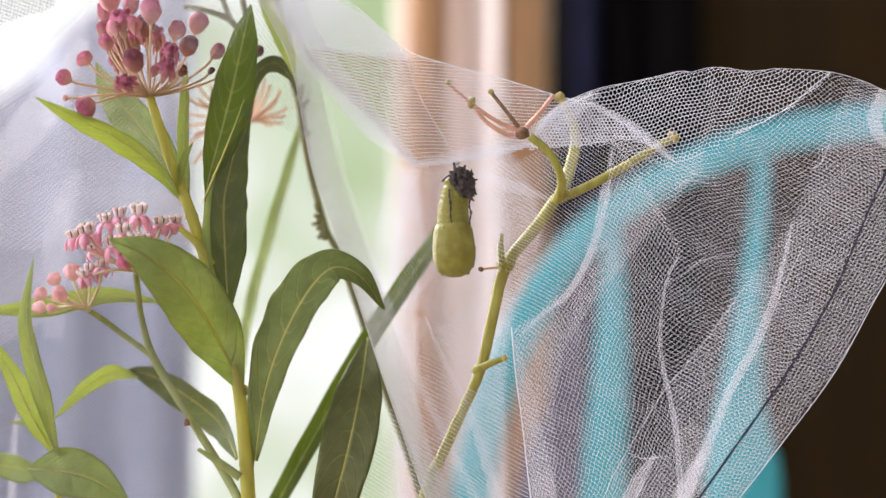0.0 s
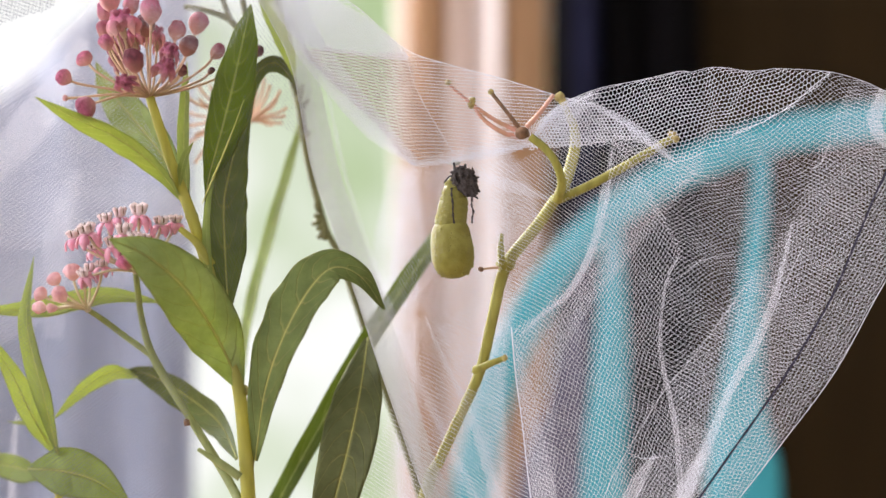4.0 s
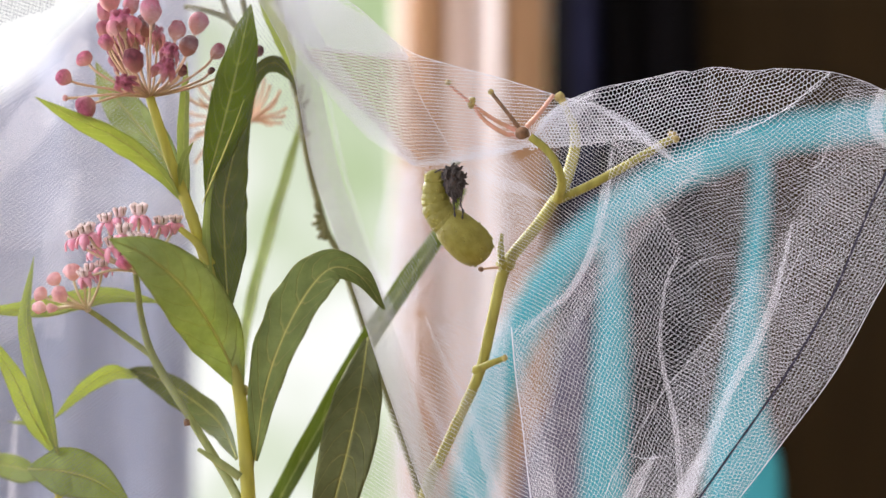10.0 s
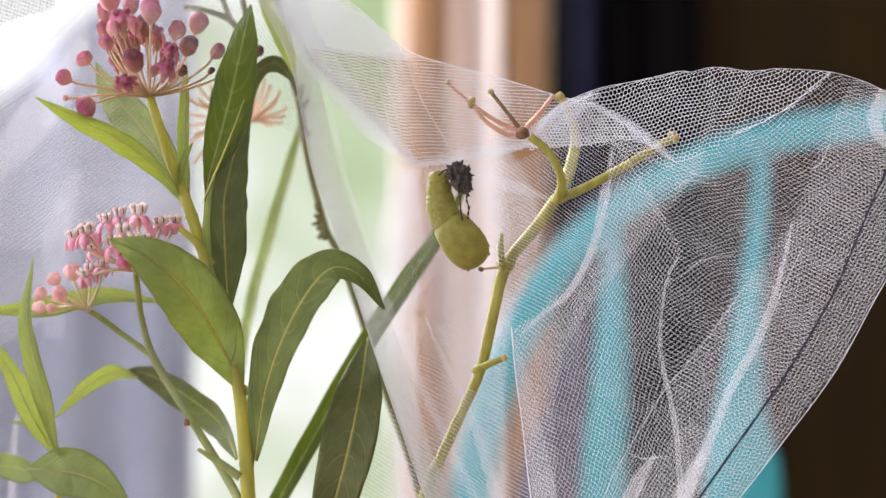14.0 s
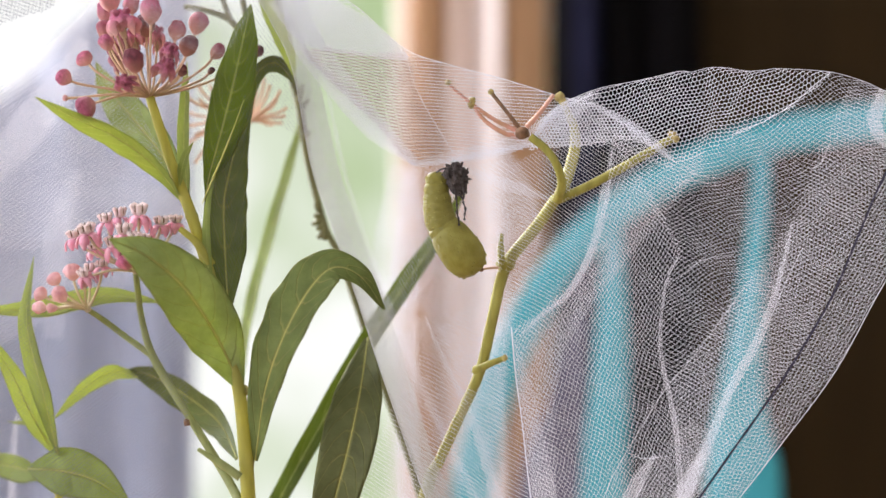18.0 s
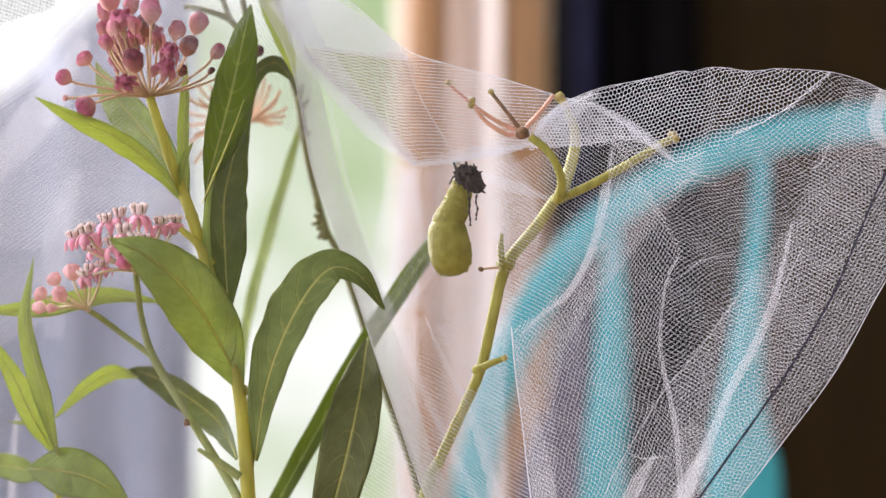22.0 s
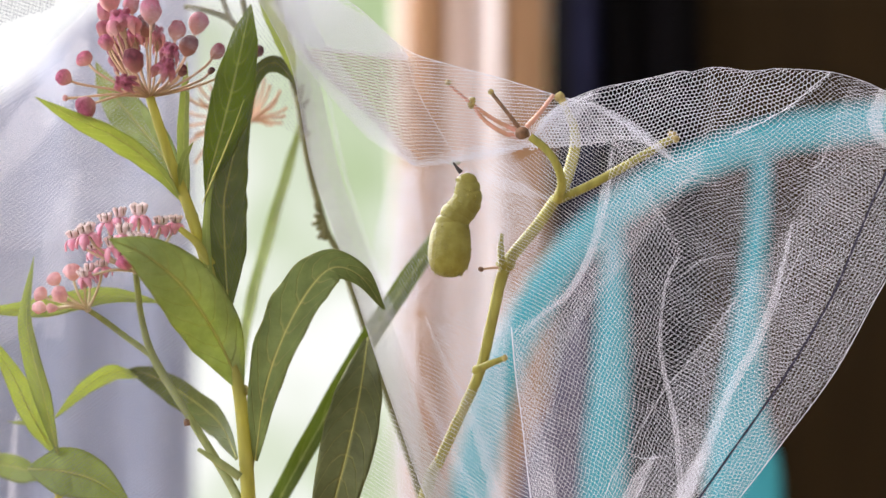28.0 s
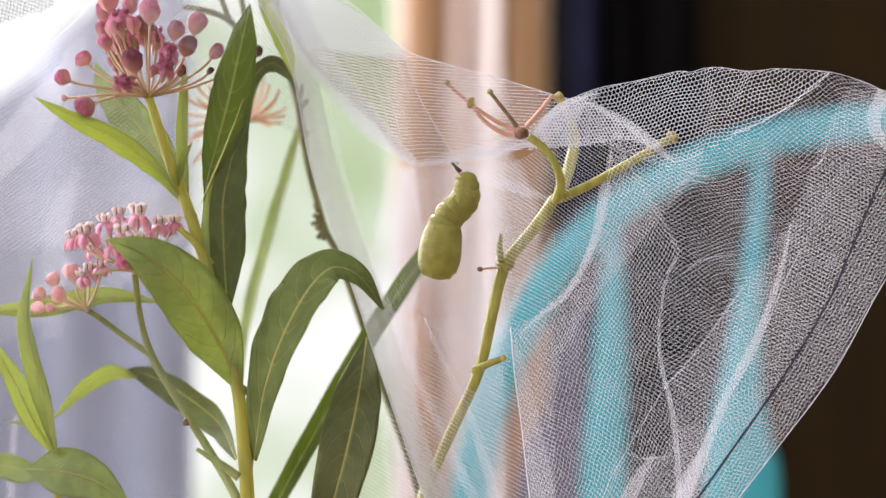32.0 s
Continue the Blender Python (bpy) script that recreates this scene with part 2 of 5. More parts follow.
def tube(points, radii, sides=8, steps=8, flat=1.0):
    bm = bmesh.new()
    add_tube(bm, smooth_line(points, steps), radii, sides, flat)
    bmesh.ops.recalc_face_normals(bm, faces=bm.faces)
    return bm


def sheet(pts, y=0.0):
    return [spot(*p) if len(p) == 3 else spot(p[0], p[1], y) for p in pts]


def add_ball(bm, centre, size, turn=None, rough=0.0, seed=0, detail=2, index=0):
    made = bmesh.ops.create_icosphere(bm, subdivisions=detail, radius=1.0)["verts"]
    t = turn.to_4x4() if turn is not None else Matrix.Identity(4)
    m = Matrix.Translation(centre) @ t @ Matrix.Diagonal((*size, 1))
    for v in made:
        if rough:
            v.co *= 1 + rough * noise.noise(v.co * 2.5 + Vector((seed * 3.1, seed * 1.7, seed)))
        v.co = m @ v.co
    for f in {f for v in made for f in v.link_faces}:
        f.material_index = index


def leaf_mesh(name, points, widths, material, twist=(0, 0), cup=0.25, wave=0.015, seed=0, thick=0.00022):
    """A leaf blade about a middle line: it is folded a little along its midrib and its rim waves. twist: degrees about the midrib, base to tip."""
    line = smooth_line(points, 9)
    n, across = len(line), 10
    w = [float(q) * U for q in spread(widths, n)]
    tw = [radians(q) for q in spread(twist, n)]
    verts, uvs, faces = [], [], []
    for layer in (0, 1):
        for i, p in enumerate(line):
            d = (line[min(i + 1, n - 1)] - line[max(i - 1, 0)]).normalized()
            side = d.cross(Vector((0, 1, 0.001))).normalized()
            face = side.cross(d).normalized()
            side, face = side * math.cos(tw[i]) + face * math.sin(tw[i]), face * math.cos(tw[i]) - side * math.sin(tw[i])
            for j in range(across + 1):
                s = 2 * j / across - 1
                rim = 1 + 0.025 * noise.noise(Vector((i * 0.35, seed * 7.3, math.copysign(1, s))))
                lift = cup * abs(s) ** 1.3 + wave * s * s * math.sin(i * 0.8 + seed + (1.3 if s > 0 else 0)) * 3
                lift += 0.11 * (1 - abs(s)) * abs(s) * math.sin(i * 1.45 - abs(s) * 5 + seed)
                q = p + side * (s * w[i] * rim) - face * (lift * w[i]) + face * (thick * (1 - 0.8 * abs(s)) * (0.5 - layer))
                verts.append(q)
                uvs.append((j / across, i / (n - 1)))
    row, size = across + 1, n * (across + 1)
    for i in range(n - 1):
        for j in range(across):
            a = i * row + j
            faces.append((a, a + 1, a + row + 1, a + row))
            faces.append(tuple(size + k for k in (a + row, a + row + 1, a + 1, a)))
    for i in range(n - 1):
        for j, flip in ((0, False), (across, True)):
            a, b = i * row + j, (i + 1) * row + j
            f = (a, b, b + size, a + size)
            faces.append(f[::-1] if flip else f)
    me = bpy.data.meshes.new(name)
    me.from_pydata([tuple(v) for v in verts], [], faces)
    layer = me.uv_layers.new(name="UVMap")
    for loop in me.loops:
        layer.data[loop.index].uv = uvs[loop.vertex_index]
    me.materials.append(material)
    me.polygons.foreach_set("use_smooth", [True] * len(me.polygons))
    me.update()
    return me


def leaf(parent, points, half, material, y=0.0, twist=(0, 0), cup=0.25, seed=0, shape=(0.12, 0.55, 0.9, 1.0, 0.92, 0.7, 0.4, 0.03), label=""):
    pts = sheet(points, y)
    line = smooth_line(pts, 6)
    ob = part("leaf", leaf_mesh("leaf", pts, [half * s for s in shape], material, twist, cup, seed=seed), material, parent, label)
    thick = min(1.9, 0.7 + half * 0.03)
    bm = bmesh.new()
    add_tube(bm, line[:-2], [thick * U, thick * 0.8 * U, thick * 0.3 * U], 6)
    part("midrib", bm, RIB, ob)
    return ob


def block(bm, lo, hi, bevel=0.0):
    made = bmesh.ops.create_cube(bm, size=1.0)["verts"]
    for v in made:
        v.co = Vector([(lo[i] + hi[i]) / 2 + v.co[i] * (hi[i] - lo[i]) for i in range(3)])
    if bevel:
        edges = list({e for v in made for e in v.link_edges})
        bmesh.ops.bevel(bm, geom=edges, offset=bevel, segments=2, affect="EDGES", profile=0.7)
    return bm


def box(name, lo, hi, material, parent=None, bevel=0.0, label=""):
    bm = block(bmesh.new(), lo, hi, bevel)
    return hang(name, from_bm(name, bm, material, smooth=False), parent, label)


# ---- the room ----
YB = 0.72           # face of the window wall


def at_wall(a, y=YB):
    return spot(a, 441, y).x


def room():
    xl, xr = -1.9, 1.9
    win_r = at_wall(722)
    win_l, sill, head = -1.25, 0.62, 2.05
    floor = box("floor", (xl - 0.2, -2.2, -0.1), (xr + 0.2, 0.9, 0.0), FLOORWOOD)
    tagged(floor, "brown wooden floor of the room", "floor", kind="structure")
    tagged(box("ceiling", (xl - 0.2, -2.2, 2.5), (xr + 0.2, 0.9, 2.6), PLASTER), "plain white ceiling", "ceiling", kind="structure")
    wall = thing("wall_north", "plastered window wall with a wide opening", "wall", kind="structure")
    box("wall_piece", (xl, YB, 0), (win_l, YB + 0.15, 2.5), PLASTER, wall)
    box("wall_piece", (win_r + 0.12, YB, 0), (xr, YB + 0.15, 2.5), PLASTER, wall)
    box("wall_piece", (win_l, YB, 0), (win_r + 0.12, YB + 0.15, sill), PLASTER, wall)
    box("wall_piece", (win_l, YB, head), (win_r + 0.12, YB + 0.15, 2.5), PLASTER, wall)
    west = thing("wall_west", "white plastered wall with a side window", "wall", kind="structure")
    box("wall_piece", (xl - 0.15, -2.2, 0), (xl, -1.6, 2.5), PLASTER, west)
    box("wall_piece", (xl - 0.15, -0.2, 0), (xl, YB + 0.15, 2.5), PLASTER, west)
    box("wall_piece", (xl - 0.15, -1.6, 0), (xl, -0.2, 0.85), PLASTER, west)
    box("wall_piece", (xl - 0.15, -1.6, 2.15), (xl, -0.2, 2.5), PLASTER, west)
    tagged(box("wall_east", (xr, -2.2, 0), (xr + 0.15, YB + 0.15, 2.5), PLASTER), "plain white wall", "wall", kind="structure")
    tagged(box("wall_south", (xl - 0.15, -2.3, 0), (xr + 0.15, -2.2, 2.5), PLASTER), "plain white wall", "wall", kind="structure")
    top = thing("table", "plain brown wooden table under the plants", "table", (0, 0, 0))
    box("tabletop", (-0.6, -0.2, 0.72), (0.6, 0.42, 0.75), TABLE, top, 0.004)
    for x in (-0.55, 0.55):
        for y in (-0.15, 0.37):
            box("leg", (x - 0.025, y - 0.025, 0.0), (x + 0.025, y + 0.025, 0.72), TABLE, top, 0.003)
    return win_l, win_r, sill, head


WIN_L, WIN_R, SILL, HEAD = room()


def window():
    w = thing("window_1", "wide bright window with a brown wooden casing", "window", kind="structure")
    y0 = YB - 0.03
    box("window_stile", (at_wall(696, y0), y0 + 0.02, SILL), (at_wall(718, y0), YB + 0.1, HEAD), WHITE_PAINT, w, 0.004, "white painted window stile")
    box("casing", (at_wall(720, y0), y0, SILL - 0.1), (at_wall(790, y0), YB + 0.1, HEAD + 0.1), WOOD, w, 0.012)
    box("casing_lit_strip", (at_wall(791, y0), y0 + 0.003, SILL - 0.1), (at_wall(829, y0), YB + 0.1, HEAD + 0.1), LIT_WOOD, w, 0.012, "pinkish strip, the lit part of the casing")
    # wedge added for the casing's highlight, tilted to catch more light
    bm = bmesh.new()
    x0, x1, x2 = at_wall(831, y0), at_wall(882, y0), at_wall(888, y0)
    foot, top = SILL - 0.1, HEAD + 0.1
    ring = [(x0, y0 + 0.020), (x0 + 0.004, y0 + 0.016), (x1, y0 - 0.004), (x2, y0), (x2, YB + 0.1), (x0, YB + 0.1)]
    low, high = [bm.verts.new((x, y, foot)) for x, y in ring], [bm.verts.new((x, y, top)) for x, y in ring]
    for k in range(len(ring)):
        j = (k + 1) % len(ring)
        bm.faces.new((low[k], low[j], high[j], high[k]))
    bm.faces.new(low[::-1])
    bm.faces.new(high)
    bmesh.ops.recalc_face_normals(bm, faces=bm.faces)
    hang("highlight_strip", from_bm("highlight_strip", bm, HIGHLIGHT_WOOD, smooth=False), w, "slanting strip paled for the casing's glossy highlight")
    box("casing", (at_wall(891, y0), y0, SILL - 0.1), (at_wall(972, y0), YB + 0.1, HEAD + 0.1), WOOD, w, 0.006)
    box("window_sill", (WIN_L - 0.05, YB - 0.05, SILL - 0.04), (at_wall(695, y0), YB + 0.14, SILL), WHITE_PAINT, w, 0.004)
    return w


window()


def backdrop():
    m = bpy.data.materials.new("garden_distance")
    m.use_nodes = True
    n, l = m.node_tree.nodes, m.node_tree.links
    n.remove(n["Principled BSDF"])
    tc, nz = n.new("ShaderNodeTexCoord"), n.new("ShaderNodeTexNoise")
    nz.inputs["Scale"].default_value, nz.inputs["Detail"].default_value = 2.3, 2
    l.new(tc.outputs["Object"], nz.inputs["Vector"])
    ramp = n.new("ShaderNodeValToRGB")
    e = ramp.color_ramp.elements
    e[0].position, e[0].color = 0.34, (0.52, 0.64, 0.38, 1)
    e[1].position, e[1].color = 0.52, (1.02, 1.03, 1.0, 1)
    l.new(nz.outputs["Fac"], ramp.inputs[0])
    sep = n.new("ShaderNodeSeparateXYZ")
    l.new(tc.outputs["Object"], sep.inputs[0])
    open_sky = n.new("ShaderNodeMapRange")
    open_sky.inputs[1].default_value, open_sky.inputs[2].default_value = -0.95, -1.15
    l.new(sep.outputs[0], open_sky.inputs[0])
    mix = n.new("ShaderNodeMix")
    mix.data_type = "RGBA"
    mix.inputs[7].default_value = (1.04, 1.04, 1.04, 1)
    l.new(open_sky.outputs[0], mix.inputs[0])
    l.new(ramp.outputs[0], mix.inputs[6])
    for x, z, wide, share in ((-0.25, 1.50, 0.50, 0.55), (-0.18, 1.72, 0.28, 0.75), (-0.25, 1.21, 0.30, 0.8), (-0.42, 1.02, 0.22, 0.25), (-0.22, 0.30, 0.32, 0.2), (-0.40, 1.52, 0.34, 0.45), (-0.62, 1.30, 0.5, 0.25)):
        near = n.new("ShaderNodeVectorMath")
        near.operation = "DISTANCE"
        near.inputs[1].default_value = (x, 4.0, z)
        l.new(tc.outputs["Object"], near.inputs[0])
        tree = n.new("ShaderNodeMapRange")
        tree.interpolation_type = "SMOOTHSTEP"
        tree.inputs[1].default_value, tree.inputs[2].default_value = 0.0, wide
        tree.inputs[3].default_value, tree.inputs[4].default_value = share, 0.0
        l.new(near.outputs["Value"], tree.inputs[0])
        green = n.new("ShaderNodeMix")
        green.data_type = "RGBA"
        green.inputs[7].default_value = (0.42, 0.56, 0.27, 1)
        l.new(tree.outputs[0], green.inputs[0])
        l.new(mix.outputs[2], green.inputs[6])
        mix = green
    ramp = mix
    em = n.new("ShaderNodeEmission")
    em.inputs[1].default_value = 1.0
    l.new(ramp.outputs[2], em.inputs[0])
    l.new(em.outputs[0], n["Material Output"].inputs[0])
    bm = bmesh.new()
    vs = [bm.verts.new(p) for p in ((-6, 4.0, -1.5), (3, 4.0, -1.5), (3, 4.0, 3.4), (-6, 4.0, 3.4))]
    bm.faces.new(vs)
    ob = new("backdrop", from_bm("backdrop", bm, m))
    tagged(ob, "bright hazy garden greenery beyond the window", "backdrop", kind="structure")


backdrop()


def folded_cloth(name, x0, x1, z0, z1, y, folds, depth, material, label, slope=0.0, seed=0):
    """A hanging cloth with upright folds. slope lowers its top edge towards its left side."""
    nx, nz_ = folds * 10, 30
    verts, faces = [], []
    for layer in (0, 1):
        for j in range(nz_ + 1):
            for i in range(nx + 1):
                u, v = i / nx, j / nz_
                x = x0 + (x1 - x0) * u
                top = z1 - slope * (1 - u)
                z = z0 + (top - z0) * v
                d = depth * math.sin(u * folds * 2 * math.pi + seed + 0.8 * noise.noise(Vector((u * 3, v * 0.6, seed))))
                verts.append((x, y + d * (0.6 + 0.4 * v) + layer * 0.0015, z))
    row, size = nx + 1, (nx + 1) * (nz_ + 1)
    for layer in (0, 1):
        for j in range(nz_):
            for i in range(nx):
                a = layer * size + j * row + i
                f = (a, a + 1, a + row + 1, a + row)
                faces.append(f if layer == 0 else f[::-1])
    me = bpy.data.meshes.new(name)
    me.from_pydata(verts, [], faces)
    me.materials.append(material)
    me.polygons.foreach_set("use_smooth", [True] * len(me.polygons))
    return tagged(new(name, me), label, "curtain")


folded_cloth("curtain", at_wall(-420, 0.55), at_wall(338, 0.55), 0.004, 1.209, 0.55, 5, 0.009, CURTAIN,
             "lavender grey curtain hanging beside the bright window", 0.255, 1.0)
# cloth added in place of a dark opening where no light falls
folded_cloth("unlit_opening_cloth", at_wall(974, 0.66), at_wall(1245, 0.66), 0.03, 2.1, 0.66, 3, 0.012, UNLIT_BLACK,
             "black cloth put in for the unlit opening beside the window casing", 0.0, 2.0)
folded_cloth("navy_curtain", at_wall(1004, 0.64), at_wall(1062, 0.64), 0.03, 2.1, 0.64, 1, 0.006, NAVY,
             "narrow navy curtain edge in front of a black curtain", 0.0, 0.5)
door = thing("dark_door", "brown wooden door with shadow put into its colour", "door")
box("door_panel", (at_wall(1225, 0.70), 0.695, 0.0), (at_wall(1225, 0.70) + 0.75, YB - 0.002, 2.05), UNLIT_WOOD, door, 0.004)


# ---- the pop-up cage behind the net ----
def ribbon(points, widths, y, thick=0.0018):
    """A flat cloth band along a line, seen broadside."""
    return tube(sheet(points, y), [w * U * (D + y) / D / 2 for w in widths], 10, 8, flat=0.12)


def cage():
    c = thing("mesh_cage", "pop-up cage with teal cloth edges standing behind the net", "cage", spot(1100, 700, 0.34))
    part("rim", ribbon([(815, 1500), (812, 1200), (822, 1000), (838, 860), (868, 720), (915, 600), (985, 480), (1075, 385), (1190, 310), (1330, 254), (1460, 226), (1640, 206), (1800, 210)],
                       [70, 70, 70, 72, 70, 64, 60, 58, 60, 62, 60, 60], 0.34), TEAL, c)
    part("edge_band", ribbon([(1085, 400), (1085, 560), (1078, 720), (1068, 900), (1060, 1500)], [28, 52, 70, 80, 84], 0.35), TEAL, c)
    part("edge_band", ribbon([(1026, 560), (1004, 720), (975, 900), (965, 1500)], [22, 74, 124, 130], 0.355), PURPLE, c, "purple cloth edge")
    part("edge_band", ribbon([(1348, 270), (1342, 400), (1325, 560), (1312, 700), (1312, 800), (1318, 900), (1320, 1500)], [30, 34, 46, 76, 120, 135, 140], 0.36), TEAL, c)


cage()


# ---- milkweed ----
def bud_mesh():
    """A closed flower: narrow at its stalk, swelling to five soft lobes."""
    bm = bmesh.new()
    prof = [(-1.1, 0.18), (-0.94, 0.42), (-0.70, 0.70), (-0.36, 0.92), (0.05, 1.02), (0.42, 0.96), (0.72, 0.74), (0.92, 0.42), (0.98, 0.12)]
    sides, rings = 20, []
    for z, r in prof:
        ring = []
        for k in range(sides):
            q = 2 * math.pi * k / sides
            lobe = 1 + 0.13 * (abs(math.cos(2.5 * q)) - 0.6) * min(1.0, max(0.0, z + 0.7))
            lobe += 0.32 * noise.noise(Vector((math.cos(q) * 1.5, math.sin(q) * 1.5, z * 1.3)))
            lift = 0.12 * abs(math.cos(2.5 * q)) if z > 0.5 else 0.0
            ring.append(bm.verts.new((r * lobe * math.cos(q), r * lobe * math.sin(q), z + lift)))
        rings.append(ring)
    for one, two in zip(rings, rings[1:]):
        for k in range(sides):
            bm.faces.new((one[k], one[(k + 1) % sides], two[(k + 1) % sides], two[k]))
    bm.faces.new(rings[0][::-1])
    bm.faces.new(rings[-1])
    return from_bm("bud", bm, BUD)


def flower_mesh():
    """One open milkweed flower: five petals bent back down, five upright hoods round a column."""
    bm = bmesh.new()
    for k in range(5):
        turn = Matrix.Rotation(k * 2 * math.pi / 5, 4, "Z")
        line = [turn @ Vector(p) for p in ((0.15, 0, 0), (0.60, 0, -0.05), (0.92, 0, -0.45), (1.0, 0, -1.05))]
        rings = smooth_line(line, 4)
        wide = spread([0.16, 0.36, 0.40, 0.10], len(rings))
        side = turn @ Vector((0, 1, 0))
        rows = []
        for p, w in zip(rings, wide):
            out = Vector((p.x, p.y, 0)).normalized() if Vector((p.x, p.y, 0)).length else Vector((1, 0, 0))
            rows.append([bm.verts.new(p + side * w * s + out * 0.10 * (1 - s * s)) for s in (-1, 0, 1)]
                        + [bm.verts.new(p + side * w * s * 0.9 + out * (0.10 * (1 - s * s) - 0.07)) for s in (1, 0, -1)])
        for one, two in zip(rows, rows[1:]):
            for j in range(6):
                bm.faces.new((one[j], one[(j + 1) % 6], two[(j + 1) % 6], two[j]))
        bm.faces.new(rows[-1])
        hood = turn @ Matrix.Rotation(0.6, 4, "Z")
        add_ball(bm, hood @ Vector((0.36, 0, 0.40)), (0.34, 0.30, 0.42), (hood @ Matrix.Rotation(0.35, 4, "Y")).to_3x3(), detail=1, index=1)
        add_ball(bm, hood @ Vector((0.55, 0, 0.67)), (0.28, 0.26, 0.21), detail=1, index=1)
        slit = turn @ Matrix.Rotation(-0.03, 4, "Z")
        add_ball(bm, slit @ Vector((0.50, 0, 0.52)), (0.07, 0.07, 0.34), detail=1, index=2)
    add_ball(bm, (0, 0, 0.35), (0.2, 0.2, 0.42), detail=1, index=1)
    bmesh.ops.recalc_face_normals(bm, faces=bm.faces)
    return from_bm("flower", bm, (PETAL, HOOD, NODE))


def wilted_mesh():
    """A spent flower: crumpled, half shut, with its sepals curled down round the stalk."""
    bm = bmesh.new()
    add_ball(bm, (0, 0, 0.25), (0.62, 0.58, 0.70), rough=0.55, seed=3, detail=3)
    for k in range(5):
        turn = Matrix.Rotation(k * 2 * math.pi / 5 + 0.3 * math.sin(k * 4), 4, "Z")
        out = 0.75 + 0.18 * math.sin(k * 2.7)
        line = smooth_line([turn @ Vector(p) for p in ((0.2, 0, 0.1), (0.55, 0.05, 0.15), (out, 0.1, -0.2), (out * 0.9, 0.2, -0.62), (out * 1.05, 0.22, -0.95))], 4)
        add_tube(bm, line, [0.26, 0.34, 0.30, 0.20, 0.05], 7, flat=0.55, index=0)
        add_ball(bm, turn @ Vector((0.36, 0.1, 0.75 + 0.12 * math.sin(k * 3.1))), (0.24, 0.20, 0.34), (turn @ Matrix.Rotation(0.5, 4, "Y")).to_3x3(), 0.5, k, 2, index=1)
    add_tube(bm, smooth_line([Vector((0, 0, -1.05)), Vector((0.05, 0, -0.5)), Vector((0, 0, 0.1))], 4), [0.16, 0.24, 0.4], 8, index=2)
    bmesh.ops.recalc_face_normals(bm, faces=bm.faces)
    return from_bm("flower", bm, (BUD, BUD_DUSKY, PEDICEL))


BUD_MESH, FLOWER_MESH = bud_mesh(), flower_mesh()
DARK_BUD_MESH = BUD_MESH.copy()
DARK_BUD_MESH.materials[0] = BUD_DARK
PALE_BUD_MESH = BUD_MESH.copy()
PALE_BUD_MESH.materials[0] = PALE_BUD
DUSKY_BUD_MESH = BUD_MESH.copy()
DUSKY_BUD_MESH.materials[0] = BUD_DUSKY
FADED_MESH = wilted_mesh()


def aim(direction):
    return Vector(direction).to_track_quat("Z", "Y").to_matrix().to_4x4()


def umbel(plant, hub, heads, material, y, tips="bud", stalk=0.9, label=""):
    """A flower head: stalks rise from one hub to a bud or flower each. heads: (a, b, size, depth)."""
    bm = bmesh.new()
    h = spot(*hub, y)
    add_ball(bm, h, (7 * U, 7 * U, 6 * U), rough=0.3, seed=hub[0])
    u = part("umbel", bm, material, plant, label)
    for k, (a, b, size, dy, kind) in enumerate(heads):
        b += 0.65 * size if kind == "flower" else 0.0
        tip = spot(a, b, y + dy)
        out = (tip - h).normalized()
        reach = tip - h
        low = h + Vector((reach.x * 0.42, reach.y * 0.5, reach.z * 0.22 + 0.0006))
        high = h + Vector((reach.x * 0.82, reach.y * 0.85, reach.z * 0.66))
        out = (tip - high).normalized()
        part("pedicel", tube([h, low, high, tip], [3.0 * U * stalk, 2.5 * U * stalk, 2.7 * U * stalk], 6, 5), material, u)
        if kind:
            me = {"bud": BUD_MESH, "dark": DARK_BUD_MESH, "flower": FLOWER_MESH, "pale": PALE_BUD_MESH, "faded": FADED_MESH, "dusky": DUSKY_BUD_MESH}[kind]
            ob = new("flower" if kind in ("flower", "faded") else "bud", me)
            ob.parent = u
            size *= {"faded": 1.3, "pale": 0.92, "flower": 1.02}.get(kind, 1.0)
            up = out if kind != "flower" else (out * 0.35 + Vector((0, -0.25, 1))).normalized()
            m = Matrix.Translation(tip) @ aim(up) @ Matrix.Rotation(k * 1.7, 4, "Z") @ Matrix.Diagonal((size * U * (0.92 + 0.16 * math.sin(k * 2.3)), size * U * (0.92 + 0.14 * math.sin(k * 3.7 + 1)), size * U * (1.0 + 0.18 * math.sin(k * 5.1)), 1))
            ob.matrix_basis = m
    return u


